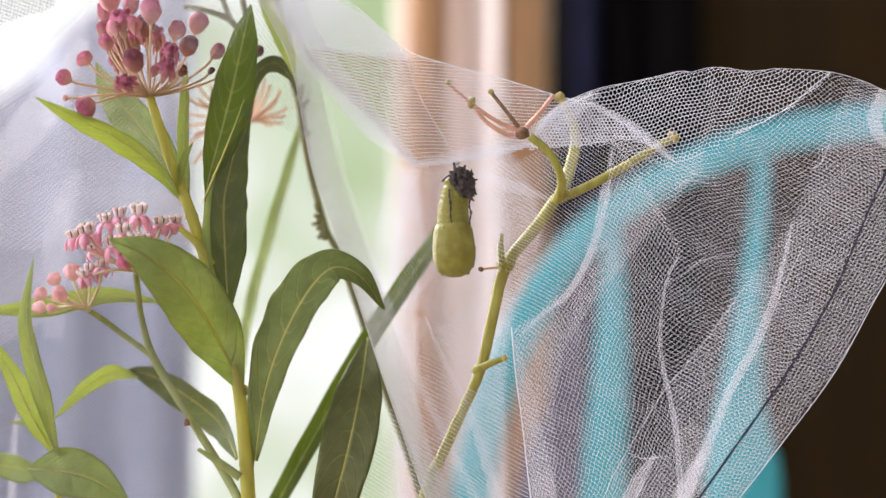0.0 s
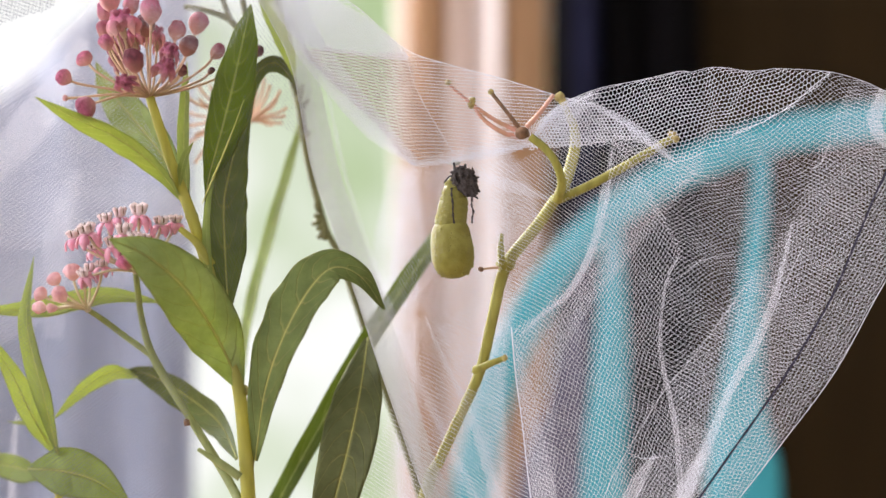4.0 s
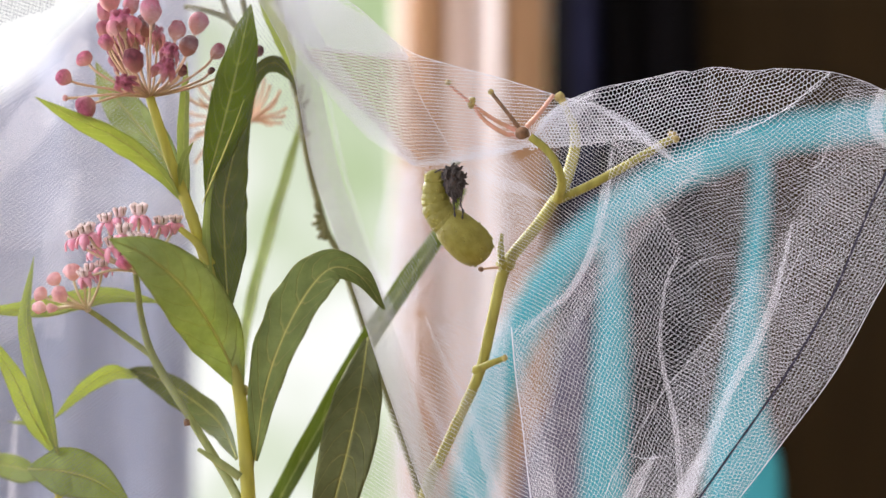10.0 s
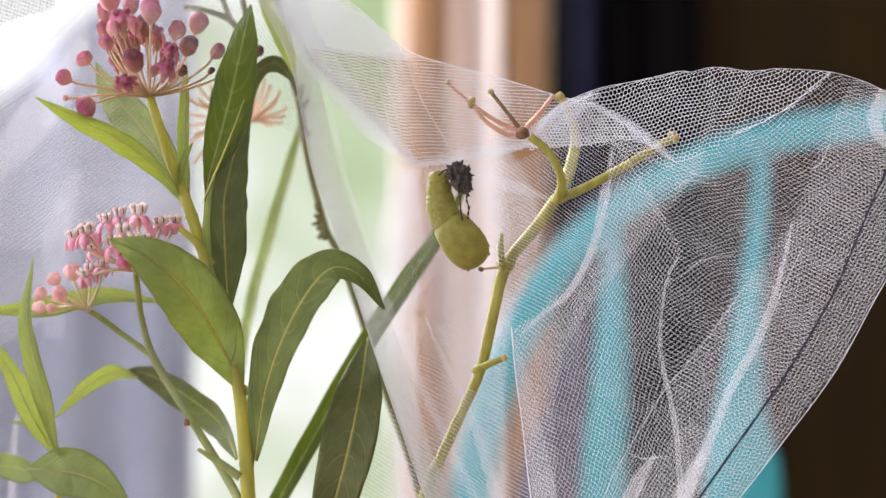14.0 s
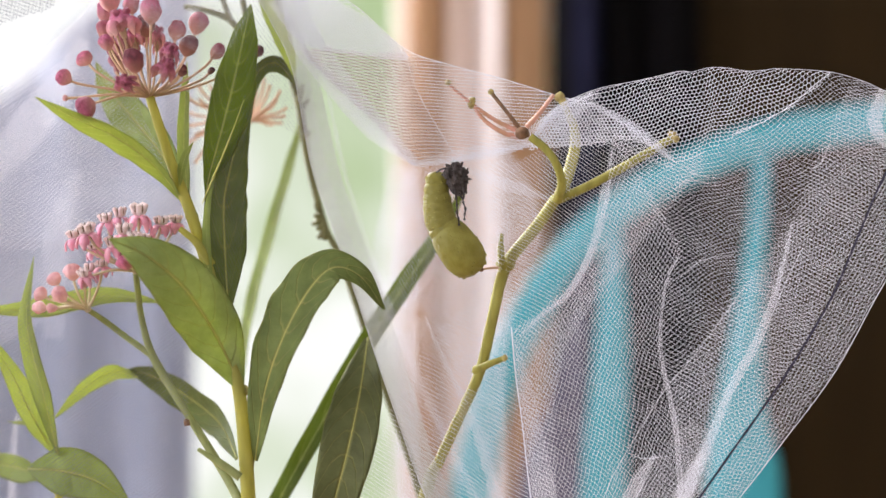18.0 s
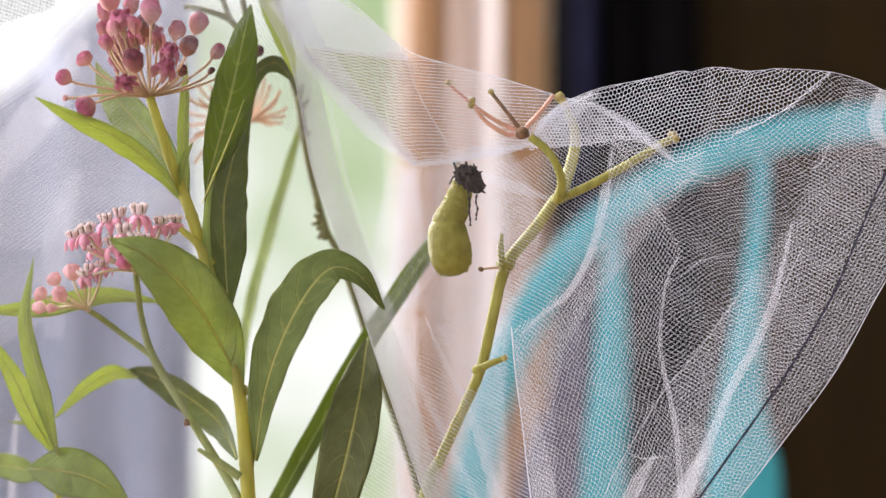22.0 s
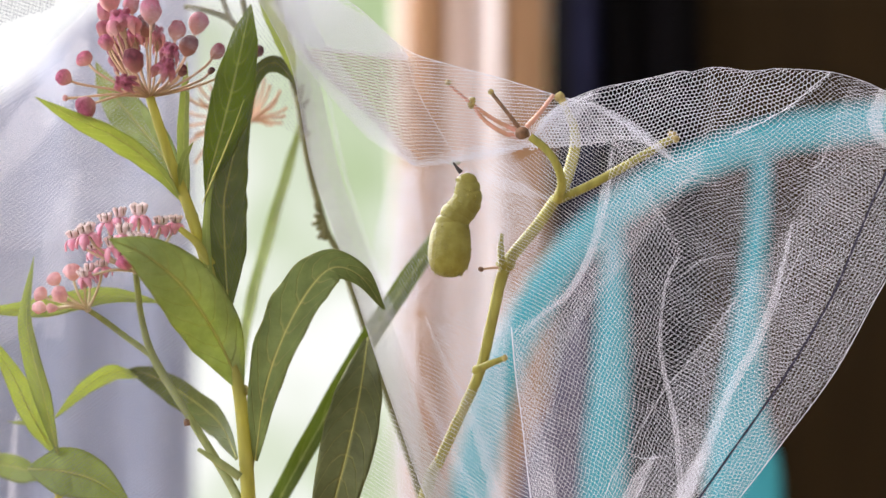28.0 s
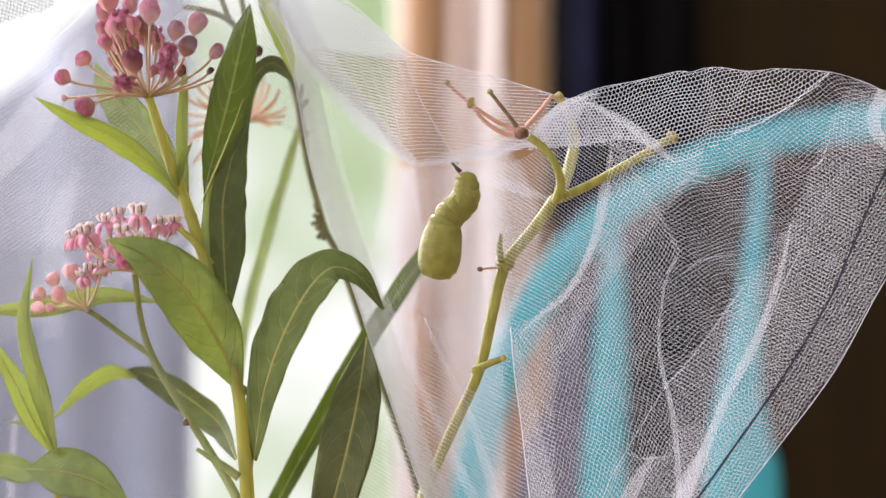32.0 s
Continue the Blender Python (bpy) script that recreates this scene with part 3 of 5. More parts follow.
def front_milkweed():
    p = thing("milkweed_plant", "milkweed plant with long green leaves and pink flower heads", "plant", (spot(445, 1000).x, 0, 0.752), "milkweed plants under the net")
    part("stem", tube(sheet([(455, 2300, .01), (450, 1400, .005), (444, 1000), (440, 890), (434, 800), (424, 700), (402, 600), (372, 490), (340, 385), (302, 285), (265, 172)]),
                      [18 * U, 16 * U, 14.5 * U, 13 * U, 12.5 * U, 11.5 * U, 10.5 * U, 10.5 * U, 10.5 * U, 9.5 * U, 8 * U], 12), STEM, p)
    part("branch", tube(sheet([(425, 890, 0), (398, 840, .006), (350, 762, .009), (305, 690, .010), (268, 625, .010), (250, 560, .006), (240, 482, -.003)]),
                        [9 * U, 8 * U, 7 * U, 8 * U, 6 * U, 5.5 * U], 10), BRANCH, p)
    part("branch", tube(sheet([(272, 632, .010), (225, 598, .009), (185, 568, .005), (155, 548, -.003)]), [6 * U, 5.5 * U, 5 * U], 8), BRANCH, p)
    part("branch", tube(sheet([(425, 845), (390, 820), (350, 795)], -0.004), [8 * U, 7 * U, 3.5 * U], 8), BRANCH, p)
    part("branch", tube(sheet([(374, 470), (348, 430), (318, 405)], -0.003), [9 * U, 7 * U, 5 * U], 8), STEM, p)
    for a, b, r, d in ((428, 692, 13, .001), (438, 822, 14, .001), (372, 486, 12, .001), (340, 384, 11.5, .001)):
        bm = bmesh.new()
        add_ball(bm, spot(a, b, d), (r * U, r * U, r * 0.9 * U), rough=0.35, seed=a)
        part("node", bm, STEM_PINK, p, "pinkish stem node")
    bm = bmesh.new()
    add_ball(bm, spot(331, 748, .007), (6 * U, 5 * U, 7 * U), rough=0.5, seed=4)
    part("petal_scrap", bm, NODE, p, "small dry brown scrap")
    # the blades
    leaf(p, [(426, 688, 0), (388, 605, -.004), (330, 515, -.012), (262, 455, -.018), (193, 423, -.020)], 56, LEAF, twist=(-18, -20), cup=0.06, seed=1)
    leaf(p, [(452, 815, 0), (470, 690, -.004), (505, 590, -.008), (550, 510, -.006), (592, 474, -.004), (640, 492, -.003), (680, 548, .000)], 56, DEEP, twist=(20, 40, 35, 20), seed=2,
         shape=(0.1, 0.55, 0.9, 1, 0.86, 0.5, 0.3, 0.04))
    leaf(p, [(420, 812, .006), (388, 748, .020), (325, 697, .030), (265, 664, .032), (222, 655, .032)], 36, DEEP, twist=(20, 30, 20), seed=3)
    # tip of the same arching leaf; paler material for its light-filled underside
    leaf(p, [(245, 668, .032), (200, 658, .030), (150, 686, .028), (95, 742, .026)], 19, YOUNG, twist=(20, 30, 20), seed=3)
    leaf(p, [(364, 344, .003), (370, 310, .004), (381, 270, .005), (397, 210, .006), (412, 150, .008), (431, 65, .009), (444, 8, .010)], 43, SHADED_LEAF, twist=(-40, -36), seed=4, shape=(0.05, 0.33, 0.72, 0.98, 1.0, 0.62, 0.03))
    leaf(p, [(404, 552, -.002), (398, 450, .004), (396, 360, .008), (407, 300, .010), (424, 230, .013), (440, 165, .016), (462, 122, .016), (492, 114, .016), (524, 150, .016)], 42, DEEP, twist=(-28, -30, -35, -20), seed=5,
         shape=(0.12, 0.9, 1.0, 0.78, 0.44, 0.3, 0.34, 0.4, 0.03))
    part("leaf_edge", tube(sheet([(358, 360, -.005), (374, 322, -.005), (394, 276, -.005), (414, 226, -.004), (432, 176, -.002)]), [0.8 * U, 1.7 * U, 1.5 * U, 0.6 * U], 6), RIB, p, "pale folded leaf edge")
    leaf(p, [(376, 545, -.004), (369, 470, -.004), (366, 400, -.002), (372, 345, 0), (384, 300, .003)], 9, YOUNG, twist=(20, 30), seed=31, shape=(0.6, 0.9, 1, 0.9, 0.7, 0.4, 0.05))
    leaf(p, [(325, 358, 0), (275, 295, -.004), (205, 243, -.008), (130, 208, -.010), (63, 172, -.010)], 24, YOUNG, twist=(40, 30), seed=6)
    leaf(p, [(316, 345, .006), (290, 280, .014), (240, 215, .024), (195, 160, .030), (170, 110, .032)], 44, LEAF, twist=(10, 30), seed=7)
    leaf(p, [(333, 350, .002), (326, 262, .006), (328, 180, .010), (331, 110, .014)], 14, YOUNG, twist=(30, 30), seed=8, shape=(0.4, 0.8, 1, 1, 0.95, 0.8, 0.5, 0.05))
    leaf(p, [(318, 330, -.002), (326, 285, -.004), (342, 252, -.006)], 10, YOUNG, twist=(30, 30), seed=9)
    leaf(p, [(-30, 552, .018), (80, 545, .020), (190, 525, .020), (290, 536, .018)], 22, YOUNG, twist=(20, 30), seed=10)
    umbel(p, (265, 172), [(113, 138, 13, -.006, "bud"), (152, 188, 19, -.010, "bud"), (150, 104, 14, .002, "bud"), (186, 54, 16, 0, "dusky"), (188, 23, 18, .006, "bud"),
                          (188, 76, 13, -.006, "bud"), (216, 42, 22, -.004, "faded"), (222, 78, 22, .008, "faded"), (267, 20, 21, -.006, "bud"), (259, 45, 17, .002, "dark"),
                          (236, 108, 19, -.012, "dark"), (224, 148, 18, -.014, "faded"), (238, 72, 18, .008, "faded"), (313, 54, 18, -.002, "dusky"), (335, 82, 16, .002, "dark"),
                          (351, 42, 17, .006, "dusky"), (384, 91, 15, .000, "dusky"), (300, 96, 17, -.006, "faded"), (292, 124, 19, -.010, "faded"), (322, 128, 8, .004, "dark"),
                          (455, 92, 11, .014, "dark"), (374, 126, 7, .006, "dark"), (116, 174, 6, -.004, "pale"), (278, 70, 20, .010, "faded"), (208, 108, 19, .012, "faded"),
                          (192, -2, 19, 0, "bud"), (232, 8, 15, .008, "bud"), (322, 122, 9, .004, "dark"), (206, 128, 12, .006, ""), (205, 170, 5, -.016, "")], PEDICEL, 0.0, label="faded pink buds on long stalks")
    umbel(p, (240, 480), [(155, 400, 22, -.006, "flower"), (133, 408, 21, .002, "flower"), (188, 380, 22, .002, "flower"), (212, 372, 20, .008, "flower"), (246, 368, 22, -.002, "flower"),
                          (220, 402, 21, -.008, "flower"), (285, 385, 21, .002, "flower"), (310, 382, 20, .006, "flower"), (238, 415, 20, -.010, "flower"), (262, 420, 18, .006, "flower"),
                          (200, 425, 20, -.004, "flower"), (222, 466, 15, -.006, "bud"), (170, 430, 19, .006, "flower"), (150, 478, 18, -.010, "flower")], PALE_STALK, -0.004, "flower", label="open pink and white flowers")
    umbel(p, (155, 548), [(128, 482, 15, -.004, "pale"), (97, 494, 14, 0, "pale"), (72, 520, 13, 0, "pale"), (106, 522, 15, -.008, "pale"), (70, 545, 12, .004, "pale"), (160, 470, 16, .004, "flower"),
                          (182, 462, 17, 0, "flower"), (150, 500, 12, -.008, "pale"), (92, 545, 10, -.006, "pale")], PALE_STALK, -0.004, label="round pink buds")
    return p


def side_sprig():
    p = thing("milkweed_sprig", "young milkweed sprig with narrow bright green leaves", "plant", (spot(100, 900).x, 0.024, 0.752), "milkweed plants under the net")
    part("stem", tube(sheet([(160, 2300, 0.024), (130, 1400, 0.020), (112, 1000, 0.016), (104, 880, 0.024), (102, 800, 0.020)]), [14 * U, 10 * U, 8 * U, 7 * U], 8), STEM, p)
    leaf(p, [(103, 805, 0.016), (75, 690, 0.012), (48, 570, 0.010), (60, 455, 0.012)], 24, YOUNG, twist=(20, 40), seed=11)
    leaf(p, [(98, 805, 0.018), (62, 745, 0.016), (22, 665, 0.014), (-20, 590, 0.014)], 22, YOUNG, twist=(-30, -30), seed=12)
    leaf(p, [(50, 830, 0.018), (110, 834, 0.016), (170, 852, 0.015), (232, 894, 0.015)], 46, LEAF, twist=(20, 10), seed=13)
    leaf(p, [(80, 845, 0.030), (20, 825, 0.034), (-60, 812, 0.036)], 28, LEAF, twist=(10, 10), seed=14)
    leaf(p, [(100, 760, 0.024), (60, 750, 0.028), (12, 747, 0.030)], 6, YOUNG, twist=(10, 10), seed=15)
    return p


def back_milkweed():
    p = thing("milkweed_shoot", "taller milkweed stem with drooping leaves behind the net edge", "plant", (spot(700, 1000, .03).x, 0.03, 0.752), "milkweed plants under the net")
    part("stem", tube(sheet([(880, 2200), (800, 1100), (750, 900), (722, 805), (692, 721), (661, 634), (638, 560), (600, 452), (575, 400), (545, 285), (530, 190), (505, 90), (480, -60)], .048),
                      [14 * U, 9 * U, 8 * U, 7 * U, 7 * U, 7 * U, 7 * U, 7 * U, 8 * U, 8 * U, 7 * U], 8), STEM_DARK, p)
    leaf(p, [(651, 598, .018), (638, 690, .008), (617, 790, .002), (588, 900, .002), (558, 1010, .004)], 50, OLD, twist=(-20, 5), seed=20, shape=(0.1, 0.6, 0.9, 1.0, 0.95, 0.8, 0.5, 0.05))
    leaf(p, [(462, 950, .024), (508, 860, .026), (572, 745, .028), (646, 615, .032), (720, 500, .034), (775, 420, .036), (822, 335, .050)], 22, SHADED_LEAF, twist=(30, 20), seed=21, shape=(0.8, 0.9, 1, 1, 0.95, 0.9, 0.7, 0.2))
    leaf(p, [(425, 690, .050), (442, 560, .055), (478, 420, .060), (515, 290, .060), (535, 215, .058)], 20, LEAF, twist=(50, 40), seed=22, shape=(0.6, 0.9, 1, 1, 0.95, 0.8, 0.6, 0.4))
    leaf(p, [(450, -40, .030), (482, 30, .026), (508, 95, .022), (522, 140, .022)], 20, YOUNG, twist=(20, 40), seed=23)
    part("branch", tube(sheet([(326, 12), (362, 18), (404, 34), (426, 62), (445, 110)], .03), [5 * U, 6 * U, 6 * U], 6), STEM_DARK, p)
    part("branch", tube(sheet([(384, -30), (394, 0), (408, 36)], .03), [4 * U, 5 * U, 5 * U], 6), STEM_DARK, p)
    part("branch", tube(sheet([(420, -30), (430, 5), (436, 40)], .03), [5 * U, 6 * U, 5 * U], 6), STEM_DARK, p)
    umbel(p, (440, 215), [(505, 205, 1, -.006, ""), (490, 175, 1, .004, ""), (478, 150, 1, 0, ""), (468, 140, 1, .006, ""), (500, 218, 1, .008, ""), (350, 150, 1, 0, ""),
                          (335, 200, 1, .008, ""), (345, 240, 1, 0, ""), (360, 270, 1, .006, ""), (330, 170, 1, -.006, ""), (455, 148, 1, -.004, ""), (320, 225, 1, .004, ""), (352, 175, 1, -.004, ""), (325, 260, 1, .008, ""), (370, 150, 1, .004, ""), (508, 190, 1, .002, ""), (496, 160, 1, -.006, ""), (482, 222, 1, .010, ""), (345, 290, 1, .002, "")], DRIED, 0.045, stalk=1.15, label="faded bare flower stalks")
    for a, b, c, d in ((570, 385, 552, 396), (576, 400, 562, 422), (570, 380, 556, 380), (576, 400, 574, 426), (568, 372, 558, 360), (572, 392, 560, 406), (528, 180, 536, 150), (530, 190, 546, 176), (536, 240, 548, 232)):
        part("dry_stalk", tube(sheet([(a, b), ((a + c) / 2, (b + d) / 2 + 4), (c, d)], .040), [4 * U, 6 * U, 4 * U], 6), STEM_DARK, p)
    return p


def bare_stalk():
    p = thing("milkweed_stalk", "bare yellow-green milkweed stalk with eaten leaf stubs", "plant", (spot(700, 1200, .01).x, 0.012, 0.752), "milkweed plants under the net")
    part("stem", tube(sheet([(620, 2300, .014), (690, 1200, .014), (752, 880, .014), (778, 815, .013), (810, 745, .012), (850, 655, .010), (872, 560, .008), (888, 490, .008), (905, 455, .008), (950, 400, .006), (985, 350, .005)]),
                      [18 * U, 15 * U, 12 * U, 9.5 * U, 9.5 * U, 9.5 * U, 10 * U, 10.5 * U, 11 * U, 10.5 * U, 10 * U], 12), STALK, p)
    part("branch", tube(sheet([(986, 355, .004), (994, 325, .000), (984, 290, -.002), (965, 263, -.002), (938, 242, -.002)]), [9.5 * U, 8 * U, 7 * U, 7 * U, 7 * U], 10), STALK, p)
    part("branch", tube(sheet([(990, 350, .006), (1008, 300, .010), (1018, 255, .012), (1012, 215, .012), (992, 175, .012)]), [10 * U, 11 * U, 10 * U, 8 * U, 6 * U], 10), STALK, p)
    part("branch", tube(sheet([(990, 352, .005), (1040, 330, .004), (1110, 292, .002), (1188, 246, 0)]), [9 * U, 8 * U, 8 * U, 7 * U], 10), STALK, p)
    bm = bmesh.new()
    for a, b, r, d in ((1190, 240, 9, 0), (1182, 250, 8, .002), (1196, 246, 6, -.002)):
        add_ball(bm, spot(a, b, d), (r * U, r * U, r * U), rough=0.5, seed=a)
    part("tip_knob", bm, PALE_TIP, p)
    for a, b, r, d in ((895, 468, 17, .008), (995, 345, 13, .005), (846, 655, 11, .010), (924, 236, 13, -.001)):
        bm = bmesh.new()
        add_ball(bm, spot(a, b, d), (r * U, r * U, r * 0.8 * U), rough=0.5, seed=a)
        part("node", bm, NODE if a in (924,) else STALK, p)
    for pts, r, m in (([(888, 462), (886, 440), (888, 414)], (7, 6, 3), STALK), ([(882, 474), (866, 475), (850, 477)], (2.6, 2, 2), PEDICEL), ([(850, 652), (872, 642), (893, 634)], (7, 6, 5), STALK),
                      ([(920, 234), (880, 215), (845, 192), (815, 168), (793, 148)], (4, 3.8, 3.2, 2.6), PEDICEL_RED), ([(918, 243), (888, 234), (856, 212), (836, 184)], (4, 4, 3.6), PEDICEL_RED),
                      ([(918, 226), (898, 200), (870, 165)], (4, 3.4, 3.4), NODE), ([(932, 226), (955, 200), (980, 168)], (5, 4, 3.4), PEDICEL_RED)):
        part("stub", tube(sheet(pts, .004 if pts[0][0] > 900 else .006), [q * U for q in r], 8, 6), m, p)
    for a, b, r in ((851, 477, 5), (834, 186, 7), (836, 178, 6), (793, 147, 6), (869, 163, 6), (990, 172, 9), (996, 180, 8), (893, 634, 6)):
        bm = bmesh.new()
        add_ball(bm, spot(a, b, .004), (r * U, r * U, r * U), rough=0.4, seed=b, detail=2)
        part("stub_end", bm, NODE if a == 851 else PALE_TIP, p)
    return p


front_milkweed()
side_sprig()
back_milkweed()
bare_stalk()


# ---- the net ----
def to_line(p, line):
    """Distance of each point to a broken line, and the nearest place on it."""
    best = np.full(len(p), 1e9)
    near = np.zeros_like(p)
    for a, b in zip(line, line[1:]):
        a, b = np.array(a, float), np.array(b, float)
        t = np.clip(((p - a) @ (b - a)) / max((b - a) @ (b - a), 1e-9), 0, 1)
        q = a + t[:, None] * (b - a)
        d = np.hypot(*(p - q).T)
        w = d < best
        best[w], near[w] = d[w], q[w]
    return best, near


def inside(p, poly):
    x, y = p.T
    res = np.zeros(len(p), bool)
    for (x1, y1), (x2, y2) in zip(poly, poly[1:] + poly[:1]):
        cut = (y1 > y) != (y2 > y)
        res ^= cut & (x < (x2 - x1) * (y - y1) / ((y2 - y1) or 1e-9) + x1)
    return res


def rounded(line, steps=5):
    return [(v.x, v.y) for v in smooth_line([(a, b, 0) for a, b in line], steps)]


def net_mesh(name, poly, angle, depth, creases=(), pitch=8.6, thread=1.15, seed=0, sway=3.0, stretch=1.0, material=None, tidy=True, zig=1.0, ripple=0.0, weights=(1.0, 1.0, 0.72), square=0.0):
    """Six-sided tulle cells, each thread a three-sided bar. creases: (line, reach, pull, rise) gathers the cells towards a line and lifts the cloth there. zig: 1 for even cells, less for flatter rows. square: four-sided cells in place of six-sided ones, as where the cloth is pulled on the bias; it is their lean."""
    rng = np.random.default_rng(seed)
    poly = rounded(poly + poly[:1], 4)[:-1] if tidy else poly
    pa = np.array(poly)
    lo, hi = pa.min(0) - 40, pa.max(0) + 40
    mid, span = (lo + hi) / 2, np.hypot(*(hi - lo)) / 2
    s = pitch / math.sqrt(3)
    nx, ny = int(span / pitch) + 2, int(span / (1.5 * s)) + 2
    gi, gj = np.meshgrid(np.arange(-nx, nx + 1), np.arange(-ny, ny + 1), indexing="ij")
    cx = (gi + 0.5 * (gj % 2)) * pitch
    cy = gj * 1.5 * s
    tall = s * (0.75 + 0.25 * zig)
    up = np.stack([cx, cy + tall], -1).reshape(-1, 2)
    dn = np.stack([cx, cy - tall], -1).reshape(-1, 2)
    pts = np.concatenate([up, dn])
    w, h = gi.shape
    ids = np.arange(w * h).reshape(w, h)
    odd = (gj % 2).astype(int)
    edges = []
    ii, jj = np.meshgrid(np.arange(1, w - 1), np.arange(1, h - 1), indexing="ij")
    o = odd[ii, jj]
    n = w * h
    upper = ids[ii, jj]
    edges.append(np.stack([upper, n + ids[ii + o, jj + 1]], -1).reshape(-1, 2))
    edges.append(np.stack([upper, n + ids[ii - 1 + o, jj + 1]], -1).reshape(-1, 2))
    jj2 = np.clip(jj + 2, 0, h - 1)
    edges.append(np.stack([upper, n + ids[ii, jj2]], -1)[jj + 2 <= h - 1].reshape(-1, 2))
    weight = np.concatenate([np.full(len(e), w) for e, w in zip(edges, weights)])
    edges = np.concatenate(edges)
    if square:
        num = int(span / pitch) + 2
        gi, gj = np.meshgrid(np.arange(-num, num + 1), np.arange(-num, num + 1), indexing="ij")
        pts = np.stack([(gi + square * gj) * pitch, gj * pitch], -1).reshape(-1, 2)
        ids = np.arange(gi.size).reshape(gi.shape)
        edges = [np.stack([ids[:-1], ids[1:]], -1).reshape(-1, 2), np.stack([ids[:, :-1], ids[:, 1:]], -1).reshape(-1, 2)]
        weight = np.concatenate([np.full(len(e), w) for e, w in zip(edges, weights)])
        edges = np.concatenate(edges)
    pts = pts * np.array([stretch, 1.0])
    c, sn = math.cos(radians(angle)), math.sin(radians(angle))
    pts = pts @ np.array([[c, sn], [-sn, c]]) + mid
    for k in range(3):
        f = 0.006 * (k + 1)
        ph = rng.uniform(0, 6.3, 4)
        pts = pts + sway / (k + 1) * np.stack([np.sin(pts[:, 1] * f + ph[0] + pts[:, 0] * f * 0.6), np.sin(pts[:, 0] * f + ph[1] - pts[:, 1] * f * 0.4)], -1)
    if ripple:
        x, y = pts.T
        pts = pts + ripple * np.stack([np.sin(x * 0.045 + y * 0.030 + seed) + 0.6 * np.sin(y * 0.083 - x * 0.03), np.sin(y * 0.052 - x * 0.036) + 0.6 * np.sin(x * 0.09 + y * 0.02)], -1)
    pts += rng.normal(0, 0.10, pts.shape)
    rise = np.zeros(len(pts))
    for line, reach, pull, lift in creases:
        d, q = to_line(pts, rounded(line))
        g = np.exp(-(d / reach) ** 2)
        pts = pts + (q - pts) * (pull * g)[:, None]
        rise += lift * g
    ok = inside(pts, poly)
    keep = ok[edges[:, 0]] & ok[edges[:, 1]]
    edges, weight = edges[keep], weight[keep]
    y = depth(pts[:, 0], pts[:, 1]) - rise
    k = (D + y) / D * U
    xyz = np.stack([(pts[:, 0] - 784) * k, y, Z0 - (pts[:, 1] - 441) * k], -1)
    a, b = xyz[edges[:, 0]], xyz[edges[:, 1]]
    d = b - a
    ln = np.linalg.norm(d, axis=1, keepdims=True)
    good = (ln[:, 0] < 25 * U) & (ln[:, 0] > 1e-6)
    a, b, d, ln, weight = a[good], b[good], d[good], ln[good], weight[good]
    d = d / ln
    side = np.cross(d, np.array([0.0, 1.0, 0.02]))
    side /= np.maximum(np.linalg.norm(side, axis=1, keepdims=True), 1e-9)
    back = np.cross(side, d)
    r = thread * U * rng.uniform(0.85, 1.15, (len(a), 1)) * weight[:, None]
    vs = []
    for e in (a - d * r * 0.4, b + d * r * 0.4):
        for q in (-math.pi / 2, math.pi / 6, 5 * math.pi / 6):
            vs.append(e + r * (math.cos(q) * side + math.sin(q) * back))
    verts = np.stack(vs, 1).reshape(-1, 3)
    base = (np.arange(len(a)) * 6)[:, None]
    quads = np.concatenate([base + np.array([0, 1, 4, 3]), base + np.array([1, 2, 5, 4]), base + np.array([2, 0, 3, 5])])
    me = bpy.data.meshes.new(name)
    me.vertices.add(len(verts))
    me.vertices.foreach_set("co", verts.ravel())
    me.loops.add(quads.size)
    me.loops.foreach_set("vertex_index", quads.ravel().astype(np.int32))
    me.polygons.add(len(quads))
    me.polygons.foreach_set("loop_start", np.arange(0, quads.size, 4, dtype=np.int32))
    me.update(calc_edges=True)
    me.validate()
    me.materials.append(material or NET)
    return me


def beside(line, widths):
    """The outline of a band along a line."""
    pts = [Vector((a, b)) for a, b in rounded(line, 3)]
    w = spread(widths, len(pts))
    left, right = [], []
    for i, p in enumerate(pts):
        d = (pts[min(i + 1, len(pts) - 1)] - pts[max(i - 1, 0)]).normalized()
        o = Vector((-d.y, d.x)) * (w[i] / 2)
        left.append(tuple(p + o))
        right.append(tuple(p - o))
    return left + right[::-1]


